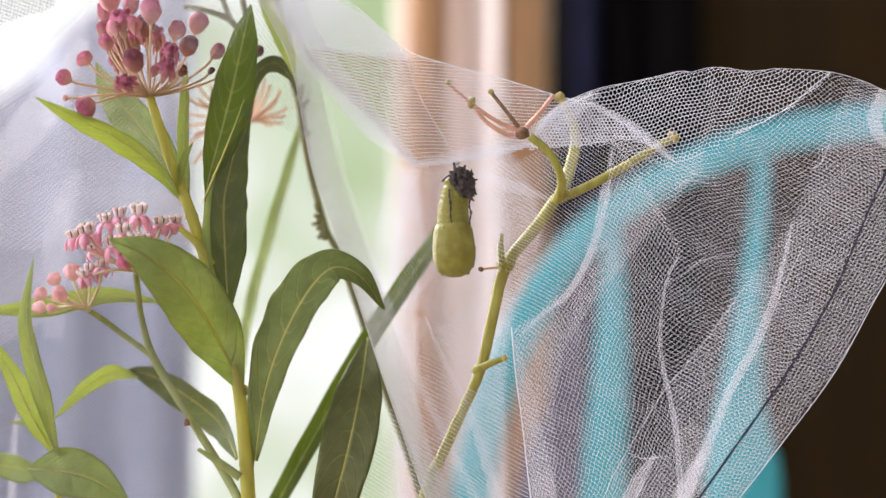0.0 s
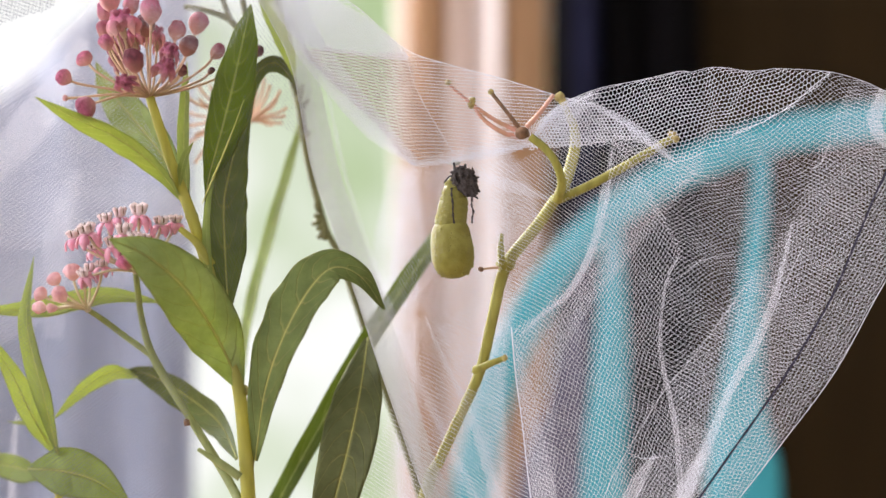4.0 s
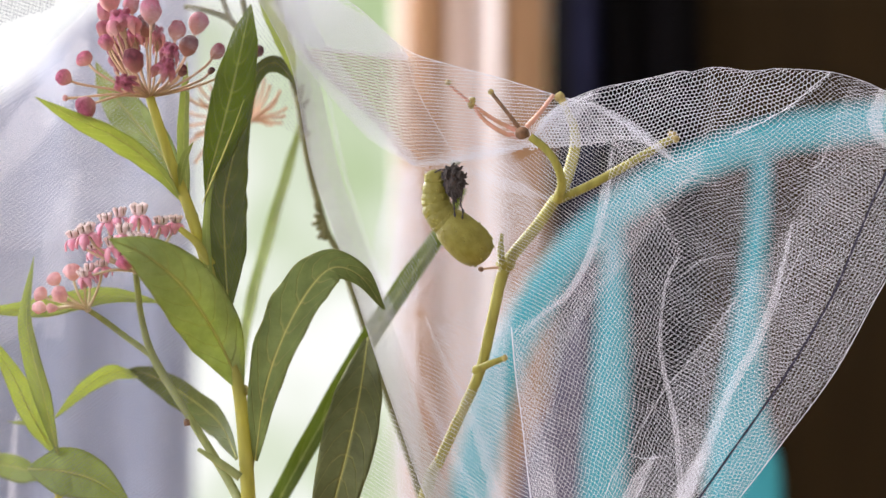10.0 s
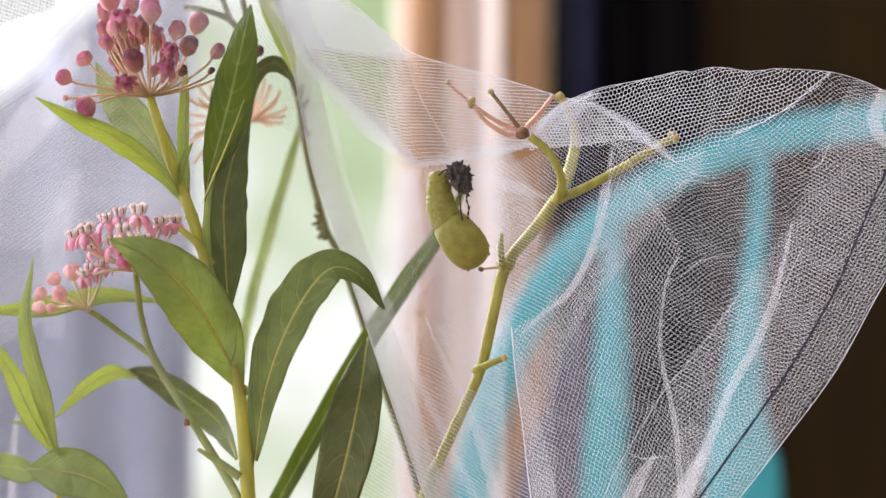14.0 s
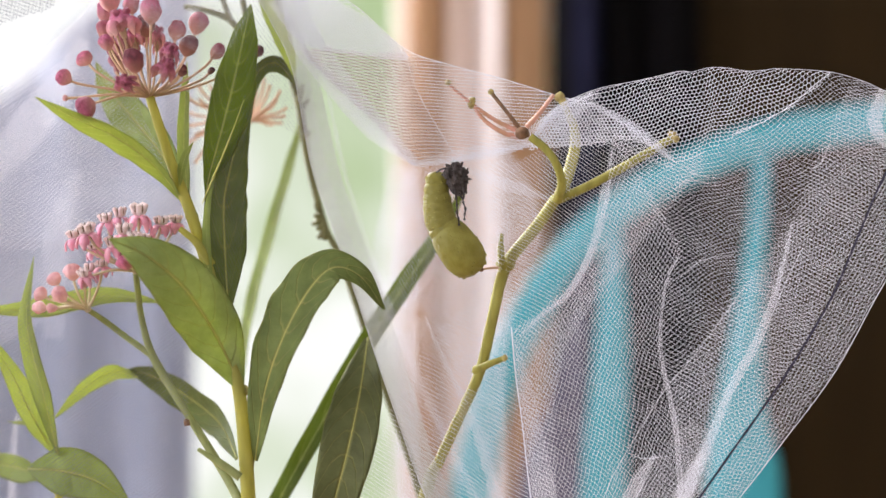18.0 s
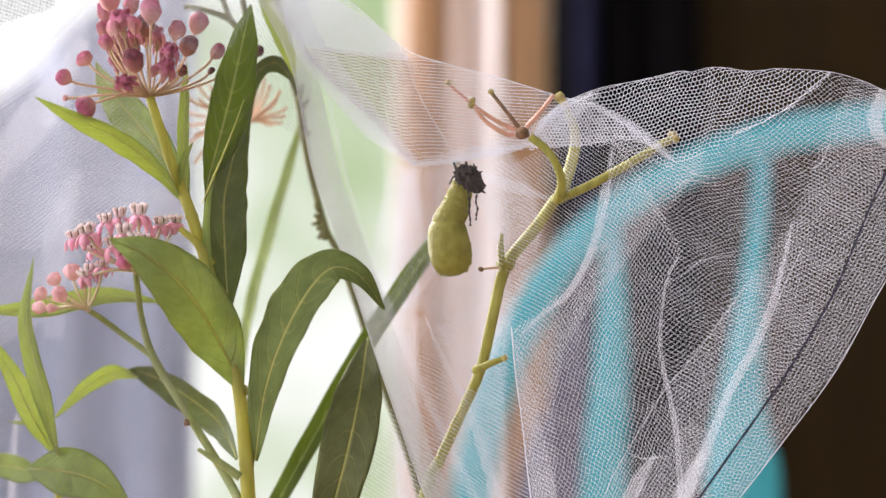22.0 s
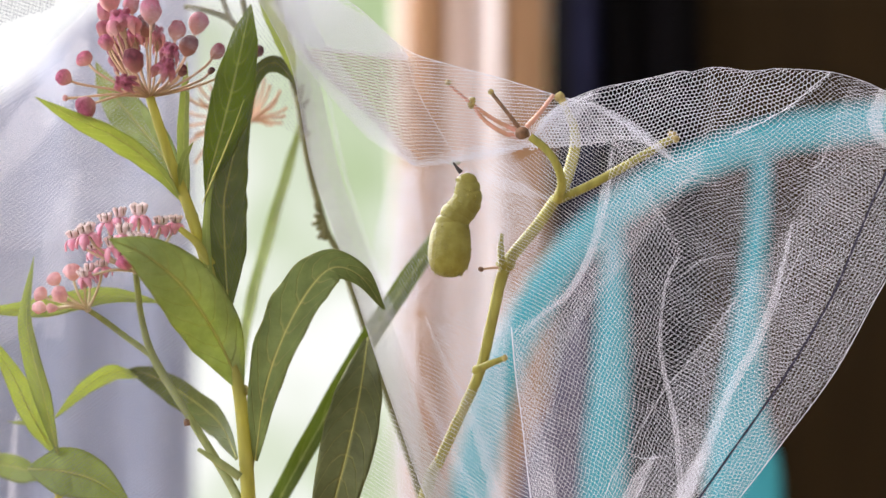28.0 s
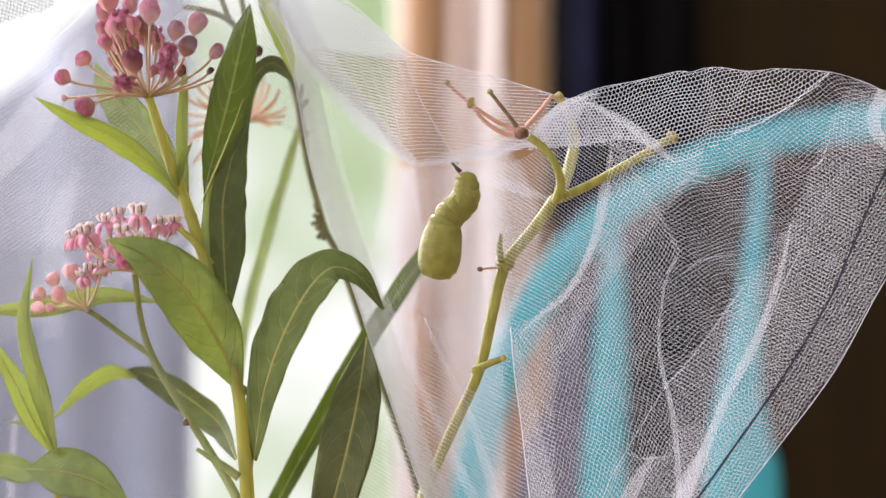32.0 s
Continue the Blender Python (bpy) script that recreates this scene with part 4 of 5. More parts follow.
def net():
    n = thing("net_bag", "white tulle net bag draped over the milkweed plants", "net", (0, 0, 0.752))

    def sheet_part(name, *args, label="", **kw):
        return part(name, net_mesh(name, *args, **kw), NET, n, label)

    def crease(line, widths, y, seed, pitch=2.6, thread=0.27, label="gathered crease of the net"):
        """A narrow gathered crease: many layers of cells lie close together."""
        a, b = line[0], line[-1]
        depth = y if callable(y) else (lambda p, q: y + 0 * p)
        return part("crease", net_mesh("crease", beside(line, widths), math.degrees(math.atan2(b[1] - a[1], b[0] - a[0])) + 12, depth, seed=seed, pitch=pitch, thread=thread, sway=2.0, tidy=False), NET, n, label)

    def cord(line, r, y, name="edge_thread"):
        depth = y if callable(y) else (lambda p, q: y + 0 * p)
        return part(name, tube([spot(a, b, float(depth(np.array(float(a)), np.array(float(b))))) for a, b in line], [r * U], 5, 5), NET, n)

    # the sheet behind the flowers
    edge = [(-60, 222), (0, 163), (60, 107), (150, 22), (175, -30)]
    back = lambda a, b: 0.002 + 0.0015 * np.sin(a * 0.012) + 0.020 * np.clip((420 - b) / 220, 0, 1) * np.clip((360 - a) / 60, 0, 1)
    pulls = [(edge, 34, 0.4, .003), ([(95, 200), (85, 500), (40, 900)], 40, 0.3, .003), ([(150, 60), (60, 240), (-40, 420)], 36, 0.3, .003)]
    sheet_part("back_sheet", edge + [(345, -30), (338, 200), (346, 420), (200, 432), (-60, 428)], -38, back, pulls, seed=1, pitch=6.2, thread=0.25, square=0.25, weights=(1.15, 0.75))
    # same tulle, tinted grey here for its shaded threads
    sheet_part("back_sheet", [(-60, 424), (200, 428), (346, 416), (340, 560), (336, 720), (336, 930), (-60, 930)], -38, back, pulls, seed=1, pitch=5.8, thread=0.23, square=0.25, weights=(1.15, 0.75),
               tidy=False, material=SHADED_NET, label="side of the net tinted darker for shade")
    sheet_part("far_sheet", [(-60, 330), (345, 330), (338, 930), (-60, 930)], 52, lambda a, b: 0.042 + 0 * a, seed=27, pitch=5.6, thread=0.10, zig=0.3, tidy=False)
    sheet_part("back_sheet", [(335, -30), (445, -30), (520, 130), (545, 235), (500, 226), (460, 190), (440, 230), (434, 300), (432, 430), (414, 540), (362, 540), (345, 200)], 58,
               back, [([(445, -30), (520, 130), (555, 300)], 16, 0.35, 0)], seed=17, material=SHADED_NET, pitch=5.8, thread=0.20, sway=12.0, zig=0.35, weights=(1.1, 1.1, 0.8))
    sheet_part("front_sheet", [(215, -30), (455, -30), (425, 55), (380, 112), (330, 84), (255, 48)], 24, lambda a, b: -0.018 + 0 * a, seed=28, pitch=6.0, thread=0.18, zig=0.3, sway=6.0)
    cord(edge, 1.0, back)
    sheet_part("gathered_sheet", [(-60, 225), (60, 110), (150, 24), (175, -30), (345, -30), (338, 300), (330, 420), (200, 520), (100, 560), (-60, 600)], -20, lambda a, b: 0.062 + 0 * a, seed=19, pitch=3.0, thread=0.20)
    sheet_part("corner_sheet", [(-60, -40), (120, -40), (95, 12), (40, 32), (-60, 55)], 20, lambda a, b: 0.018 + 0 * a, seed=2, pitch=6.4, thread=0.6, square=0.2, weights=(1.0, 0.9), material=SHADED_NET)
    # white strip added for the bright fold highlight on the curtain behind
    crease([(30, 735), (24, 800), (20, 900)], [10, 14, 16], 0.05, 33, 4.0, 0.6)
    crease([(-40, 330), (60, 215), (150, 70)], [44, 70, 24], 0.075, 31, 2.8, 0.34)
    crease([(140, 300), (100, 420), (95, 600)], [18, 48, 36], 0.075, 32, 2.8, 0.22)
    # the double hem
    hem = [(440, -30), (480, 40), (518, 125), (550, 290), (579, 380), (606, 453), (642, 560), (669, 643), (713, 770), (733, 829), (762, 900)]
    outer = [(815, 900), (772, 819), (733, 692), (694, 570), (674, 507), (628, 380), (598, 290), (560, 125), (520, 40), (490, -30)]
    sheet_part("hem", hem + outer, 64, lambda a, b: 0.006 + 0 * a, (), seed=3, pitch=3.0, thread=0.56, material=SHADED_HEM, label="doubled hem of the net")
    edge_in = [(a + 26, b) for a, b in hem][::-1]
    sheet_part("hem", hem[2:] + edge_in[:-2], -20, lambda a, b: 0.003 + 0 * a, seed=4, pitch=5.2, thread=0.6, zig=0.2, material=SHADED_HEM, label="folded-over border of the net")
    cord(hem, 0.5, 0.003)
    crease([(580, 160), (606, 290), (645, 420), (690, 545), (745, 680), (800, 800), (850, 900)], [6, 10, 10, 12, 14, 18, 20], 0.030, 34, 4.6, 0.4)
    # the drape over the chrysalis
    top = [(515, -30), (620, 5), (715, 86), (800, 116), (890, 140), (1010, 176), (1040, 172)]
    low1, low2 = [(535, 85), (600, 165), (660, 222), (728, 290)], [(728, 290), (800, 284), (900, 264), (1000, 235)]
    drape = lambda a, b: 0.003 + 0.000012 * np.abs(a - 800)
    sheet_part("drape", top + [(1000, 250), (900, 268), (800, 288), (728, 292), (660, 215), (590, 150), (535, 90)], 5, drape,
               [(low1, 26, 0.5, .003), (low2, 16, 0.55, .002), ([(715, 90), (745, 175), (800, 268)], 7, 0.4, .001), (top, 8, 0.4, 0)], seed=5, pitch=6.4, stretch=0.8, thread=0.44, zig=0.25, sway=8.0, weights=(1.2, 1.2, 0.55))
    # added second layer; its colour stands for the drape's threads in shade
    sheet_part("drape_shade_layer", [(545, 88), (590, 84), (645, 94), (722, 100), (742, 170), (790, 262), (728, 284), (660, 215), (590, 150), (535, 90)], 14, lambda a, b: drape(a, b) + 0.002,
               [(low1, 20, 0.4, .001)], seed=6, pitch=6.2, thread=1.0, zig=0.3, sway=8.0, material=DRAPE_SHADE, weights=(1.2, 1.2, 0.5), label="added pinkish layer that shades the net drape")
    cord(top, 0.7, drape)
    cord([(715, 88), (738, 160), (768, 215), (800, 268)], 0.5, 0.0025)
    crease([(505, -20), (560, 34), (640, 66), (722, 104)], [80, 104, 70, 10], -0.001, 35, 3.4, 0.62)
    crease([(520, -30), (535, 60), (600, 150), (665, 228), (735, 288)], [34, 56, 52, 46, 16], -0.001, 36, 3.6, 0.50)
    crease([(530, 80), (600, 160), (660, 225), (735, 290)], [10, 26, 30, 10], 0.006, 37)
    crease([(722, 292), (800, 280), (900, 258), (985, 215), (1060, 165)], [6, 26, 30, 34, 10], 0.0035, 38)
    crease([(740, 290), (800, 284), (880, 268), (960, 252)], [4, 12, 14, 6], 0.0025, 39)
    crease([(815, 296), (870, 318), (930, 338), (978, 354)], [6, 22, 20, 4], 0.022, 40)
    # behind the bare stalk
    sheet_part("back_sheet", [(905, 292), (1000, 245), (1120, 240), (1190, 270), (1240, 300), (1000, 620), (960, 930), (640, 930), (700, 700), (735, 560), (790, 570), (860, 470), (845, 330), (835, 300), (880, 285)], 30,
               lambda a, b: 0.004 + 0.015 * np.clip((b - 440) / 160, 0, 1) * np.clip((720 - b) / 80, 0, 1) + 0.001 * np.sin(b * 0.01), [([(730, 560), (790, 640), (870, 930)], 30, 0.3, .003), ([(850, 340), (905, 420), (1000, 420)], 40, 0.25, 0)], seed=8, pitch=7.0, thread=0.33, stretch=0.8, sway=14.0, zig=0.15, weights=(1.15, 1.15, 0.5))
    sheet_part("far_sheet", [(712, 304), (738, 292), (752, 420), (738, 545), (744, 930), (700, 930), (694, 560), (690, 460)], 15, lambda a, b: 0.075 + 0 * a, seed=34, pitch=3.6, thread=0.72, tidy=False)
    cord([(752, 560), (785, 630), (820, 700), (862, 790), (885, 900)], 0.25, 0.001)
    sheet_part("far_sheet", [(690, 292), (800, 292), (905, 272), (960, 420), (900, 600), (900, 930), (885, 900), (820, 700), (770, 590), (735, 545), (690, 560), (650, 500)], 75, lambda a, b: 0.085 + 0 * a, seed=16, pitch=6.5, thread=0.75)
    sheet_part("far_sheet", [(735, 545), (770, 590), (820, 700), (885, 900), (900, 930), (640, 930), (690, 560)], 75, lambda a, b: 0.085 + 0 * a, seed=29, pitch=7.5, thread=0.3)
    crease([(752, 560), (785, 640), (830, 730), (885, 900)], [4, 10, 12, 24], 0.018, 42, 4.8, 0.5)
    sheet_part("back_sheet", [(672, 552), (700, 500), (740, 440), (768, 410), (772, 480), (722, 545), (690, 575)], 62, lambda a, b: 0.012 + 0 * a, seed=18, pitch=6.0, thread=0.26, zig=0.1, weights=(1.2, 1.2, 0.3))
    # the puffed bag
    rim = [(960, 215), (1000, 182), (1060, 157), (1130, 143), (1200, 127), (1225, 128), (1250, 121), (1280, 120), (1320, 126), (1350, 125), (1380, 122), (1470, 128), (1530, 145), (1570, 162), (1620, 170)]
    right = [(1640, 400), (1566, 500), (1480, 655), (1380, 790), (1290, 905), (1230, 975)]
    puff = lambda a, b: 0.002 - 0.009 * np.sin(np.clip((a - 900) / 680, 0, 1) * np.pi) * np.sin(np.clip((b - 110) / 900, 0, 1) * np.pi)
    folds = [(rim, 13, 0.42, -.004), (right, 14, 0.4, -.004), ([(1200, 460), (1176, 530), (1168, 600), (1176, 660), (1195, 760), (1206, 900)], 14, 0.45, .002),
             ([(1290, 510), (1220, 610), (1180, 690), (1130, 760), (1075, 880)], 7, 0.4, .001), ([(1400, 400), (1375, 500), (1340, 600), (1290, 690), (1250, 790), (1200, 900)], 30, 0.35, .003),
             ([(1085, 250), (1073, 340), (1055, 420), (1005, 520), (925, 590)], 12, 0.4, .002), ([(1470, 128), (1400, 188), (1300, 235)], 8, 0.35, .001), ([(1250, 120), (1262, 200), (1240, 260)], 14, 0.3, .001),
             ([(1490, 300), (1430, 420), (1400, 560), (1340, 700)], 16, 0.35, .002), ([(1330, 125), (1290, 200)], 12, 0.3, 0)]
    # the front is taut between its creases, so the weave turns from field to field
    crown = [(1085, 252), (1180, 292), (1240, 268), (1300, 237), (1400, 187), (1470, 129)]
    notch = [(1085, 252), (1073, 340), (1055, 410), (1005, 505), (955, 550), (905, 583)]
    spill = [(1202, 455), (1180, 495), (1172, 545), (1168, 600), (1176, 690), (1196, 760), (1202, 830), (1206, 990)]
    seam = [(1590, 260), (1566, 310), (1546, 352), (1520, 415), (1475, 520), (1430, 600), (1385, 672), (1340, 737), (1295, 800), (1235, 885), (1160, 985)]
    outer_edge = [(1640, 400), (1566, 500), (1480, 655), (1380, 790), (1290, 905), (1220, 985)]
    sheet_part("bag_front", [(930, 262)] + rim[:12] + [(a, b + 7) for a, b in crown[::-1]], -14, puff, folds, seed=9, pitch=7.5, thread=0.52, ripple=1.6, sway=16.0, zig=0.75, tidy=False, weights=(1.1, 1.1, 0.85))
    sheet_part("bag_front", crown + rim[12:] + [(1640, 170), (1640, 262), (1590, 260)] + seam[1:] + spill[::-1] + [(1085, 252)], -26, puff, folds, seed=21, pitch=6.4, thread=0.295, ripple=2.6, sway=30.0, square=0.3, tidy=False, weights=(1.0, 0.9))
    sheet_part("bag_front", notch + [(912, 660), (924, 750), (940, 882), (980, 990), (1206, 990)] + spill[::-1] + [(1212, 446), (1096, 246)], 40, puff, folds, seed=22, pitch=6.6, thread=0.335, ripple=2.4, sway=20.0, square=0.35, tidy=False, weights=(1.0, 1.0))
    sheet_part("hem", seam + outer_edge[::-1] + [(1640, 262)], -57, puff, seed=24, pitch=6.8, thread=0.26, ripple=1.4, sway=8.0, square=0.2, tidy=False, weights=(1.1, 0.9), label="doubled hem of the net")
    sheet_part("hem", seam + outer_edge[::-1] + [(1640, 262)], -16, lambda a, b: puff(a, b) + 0.0025, seed=25, pitch=7.6, thread=0.20, sway=10.0, zig=0.4, tidy=False, label="doubled hem of the net")
    inner = [(1330, 480), (1400, 392), (1450, 260), (1500, 150), (1590, 165), (1590, 260)] + seam[1:] + [(1206, 985), (1202, 830), (1189, 671), (1250, 590)]
    sheet_part("bag_lining", inner, 22, lambda a, b: puff(a, b) + 0.0035, seed=26, pitch=6.6, thread=0.25, sway=20.0, square=0.3, weights=(1.0, 0.8), tidy=False)
    haze = [(915, 600), (1000, 480), (1080, 330), (1180, 300), (1300, 250), (1500, 190), (1600, 240), (1600, 420), (1480, 640), (1370, 790), (1250, 960), (960, 960), (930, 760)]
    sheet_part("bag_back", haze, 50, lambda a, b: 0.040 + 0.01 * np.sin(a * 0.008), seed=14, pitch=8.0, thread=0.12, sway=10.0, label="far side of the puffed bag")
    sheet_part("gathered_sheet", [(1175, 798), (1215, 752), (1262, 770), (1255, 850), (1240, 960), (1085, 960), (1120, 880)], 65, lambda a, b: puff(a, b) + 0.032, seed=30, pitch=3.4, thread=0.15, sway=6.0)
    cord(rim, 0.5, puff)
    cord(right, 0.7, puff)
    sheet_part("fold", [(906, 590), (916, 606), (930, 645), (948, 705), (968, 790), (987, 882), (1005, 960), (952, 960), (939, 882), (926, 760), (913, 670)], 70, lambda a, b: 0.0 + 0 * a, seed=15, pitch=4.6, thread=0.34, label="folded white edge of the net")
    cord([(905, 580), (912, 660), (924, 750), (939, 882), (952, 960)], 1.2, 0.0)
    sheet_part("fold", [(935, 268), (945, 240), (970, 205), (1000, 184), (1050, 180), (1090, 205), (1130, 230), (1165, 258), (1195, 287), (1150, 262), (1110, 248), (1060, 255), (1020, 262), (970, 262)], 62, lambda a, b: -0.001 + 0 * a,
               seed=11, pitch=6.0, thread=1.0, label="turned-over fold of the net")
    crease([(1040, 182), (1090, 206), (1130, 232), (1165, 260), (1198, 290)], [6, 14, 18, 16, 3], -0.0015, 43, thread=0.42)
    crease([(945, 245), (965, 215), (1000, 186), (1050, 166)], [8, 15, 14, 5], -0.0015, 44, thread=0.55)
    for k, (line, widths) in enumerate((
            ([(1084, 252), (1078, 300), (1070, 345), (1060, 400), (1040, 460), (1005, 520), (960, 556), (922, 592)], [3, 6, 15, 12, 10, 10, 6, 3]),
            ([(1202, 455), (1184, 485), (1174, 535), (1168, 600), (1175, 660), (1186, 705), (1196, 760), (1201, 820), (1206, 910)], [3, 6, 5, 7, 9, 11, 10, 10, 12]),
            ([(1402, 395), (1378, 500), (1340, 600), (1292, 690), (1252, 790), (1205, 900)], [4, 9, 11, 12, 14, 22]),
            ([(1160, 805), (1130, 850), (1100, 915)], [8, 22, 30]), ([(1245, 795), (1220, 850), (1190, 915)], [8, 26, 34]), ([(1300, 450), (1240, 462), (1195, 500)], [2, 5, 2]),
            ([(1190, 340), (1215, 320), (1240, 322), (1270, 330)], [2, 4, 4, 2]), ([(1215, 300), (1240, 312), (1268, 314)], [2, 4, 2]), ([(1568, 165), (1548, 205), (1556, 240), (1590, 275)], [30, 26, 24, 10]),
            ([(1110, 800), (1140, 812), (1190, 806)], [2, 5, 2]), ([(1430, 300), (1452, 290), (1470, 250)], [2, 6, 2]))):
        far = (0.022, 0.010, 0.018, 0.012, 0.012, 0, 0, 0, 0.008, 0, 0)[k]
        crease(line, [w * (0.75 + far * 26) for w in widths] if far else [w * 0.8 for w in widths], lambda a, b: puff(a, b) - 0.0012 + far, 50 + k, thread=0.34 if far else 0.42)
    cord([(1420, 440), (1388, 505), (1362, 568), (1338, 622), (1300, 690)], 0.5, lambda a, b: puff(a, b) - 0.001)
    cord([(1470, 128), (1440, 152), (1400, 186), (1350, 216), (1300, 236)], 0.6, lambda a, b: puff(a, b) - 0.001)
    cord([(1318, 508), (1257, 592), (1218, 642), (1176, 691), (1130, 765), (1085, 842), (1058, 910)], 0.42, lambda a, b: puff(a, b) - 0.001)
    part("seam", tube([spot(a, b, float(puff(np.array(a), np.array(b))) - 0.003) for a, b in ((1590, 260), (1566, 310), (1546, 352), (1520, 415), (1475, 520), (1430, 600), (1385, 672), (1340, 737), (1295, 800), (1235, 885), (1180, 960))],
                      [1.7 * U, 2.3 * U] * 12, 6, 6), SEAM, n, "dark stitched seam thread")
    return n


net()


# ---- the chrysalis ----
HOOK = (803, 290)


def segment_mesh(width, depth, height, seed, warts=15):
    """One ring of the soft body: a bulging band with small pale knobs."""
    bm = bmesh.new()
    prof = [(-1.0, 0.83), (-0.75, 0.93), (-0.4, 0.985), (0, 1.0), (0.4, 0.985), (0.75, 0.93), (1.0, 0.83)]
    if seed == 0:
        prof = prof[:4] + [(0.4, 0.96), (0.75, 0.86), (1.05, 0.66), (1.25, 0.42), (1.35, 0.15)]
    sides, rings = 20, []
    for z, r in prof:
        ring = []
        for k in range(sides):
            q = 2 * math.pi * k / sides
            f = 1 + 0.06 * noise.noise(Vector((math.cos(q) * 1.6, math.sin(q) * 1.6 + seed, z))) + 0.10 * noise.noise(Vector((math.cos(q) * 5, math.sin(q) * 5 + seed, z * 2.5)))
            ring.append(bm.verts.new((r * f * width * U * math.cos(q), r * f * depth * U * math.sin(q), z * height * U)))
        rings.append(ring)
    for one, two in zip(rings, rings[1:]):
        for k in range(sides):
            bm.faces.new((one[k], one[(k + 1) % sides], two[(k + 1) % sides], two[k]))
    bm.faces.new(rings[0][::-1])
    bm.faces.new(rings[-1])
    rng = random.Random(seed + 40)
    for k in range(warts):
        q = math.pi * (1.0 + (rng.uniform(-0.12, 0.30) if k % 4 else rng.uniform(-0.3, 0.7)))
        add_ball(bm, (0.96 * width * U * math.cos(q), 0.96 * depth * U * math.sin(q), rng.uniform(-0.5, 0.5) * height * U), (rng.uniform(1.4, 3.4) * U, rng.uniform(1.4, 3.2) * U, rng.uniform(1.2, 2.6) * U), detail=1, index=1)
    return from_bm("segment", bm, (SKIN, GLINT_KNOB))


def bulb_mesh():
    """The thick end with the wing cases: pear-shaped, blunt below."""
    bm = bmesh.new()
    prof = [(54, 13), (50, 24), (43, 30.5), (31, 34.5), (14, 37), (-4, 38.3), (-18, 37.6), (-31, 34), (-41, 27.5), (-48, 18), (-51, 8)]
    sides, rings = 26, []
    for z, r in prof:
        ring = []
        for k in range(sides):
            q = 2 * math.pi * k / sides
            f = 1 + 0.035 * noise.noise(Vector((math.cos(q) * 1.4, math.sin(q) * 1.4, z * 0.03)))
            f += 0.02 * math.exp(-((q - 4.3) / 0.16) ** 2) + 0.02 * math.exp(-((q - 5.2) / 0.16) ** 2)
            ring.append(bm.verts.new((r * f * U * math.cos(q), 0.92 * r * f * U * math.sin(q), z * U)))
        rings.append(ring)
    for one, two in zip(rings, rings[1:]):
        for k in range(sides):
            bm.faces.new((one[k], one[(k + 1) % sides], two[(k + 1) % sides], two[k]))
    bm.faces.new(rings[0][::-1])
    bm.faces.new(rings[-1])
    for q in (0.25, 2.9, 4.4, 5.3):
        add_ball(bm, (23.5 * U * math.cos(q), 21.5 * U * math.sin(q), -44 * U), (3.6 * U, 3.6 * U, 4.5 * U), rough=0.3, seed=q, detail=1)
    rng = random.Random(77)
    for k in range(26):
        q, z = math.pi * (1 + rng.uniform(-0.2, 1.2)), rng.uniform(-40, 40)
        r = float(np.interp(-z, [-x for x, w in prof], [w for x, w in prof]))
        add_ball(bm, (r * 0.97 * U * math.cos(q), r * 0.9 * U * math.sin(q), z * U), (rng.uniform(1.5, 3.5) * U, rng.uniform(1.5, 3) * U, rng.uniform(1.5, 5) * U), detail=1)
    bmesh.ops.recalc_face_normals(bm, faces=bm.faces)
    return from_bm("wing_case", bm, SKIN)


SIZES = [(19, 12), (22.5, 13), (25, 13), (26.5, 13), (27.5, 13), (28, 13.5), (29, 14)]
TABLE_B = 2105     # height of the skin once it lies on the table


def chrysalis():
    c = thing("chrysalis", "yellow-green pupating chrysalis hanging from the net", "chrysalis", spot(*HOOK))
    made = []
    for k, (w, h) in enumerate(SIZES):
        ob = new("abdomen_segment", segment_mesh(w, w * 0.92, h, k))
        ob.parent = c
        made.append(ob)
    bulb = new("wing_case", bulb_mesh())
    bulb.parent = c
    bm = bmesh.new()
    add_tube(bm, [Vector((0, 0, 2 * U)), Vector((1 * U, 0, -5 * U)), Vector((2 * U, 0, -12 * U)), Vector((4 * U, 0, -20 * U))], [1.8 * U, 2.2 * U, 3.4 * U, 4.4 * U], 8)
    stalk = new("cremaster", from_bm("cremaster", bm, HUSK))
    stalk.parent = c
    stalk["label"] = "short black hook"
    return c, made, bulb, stalk


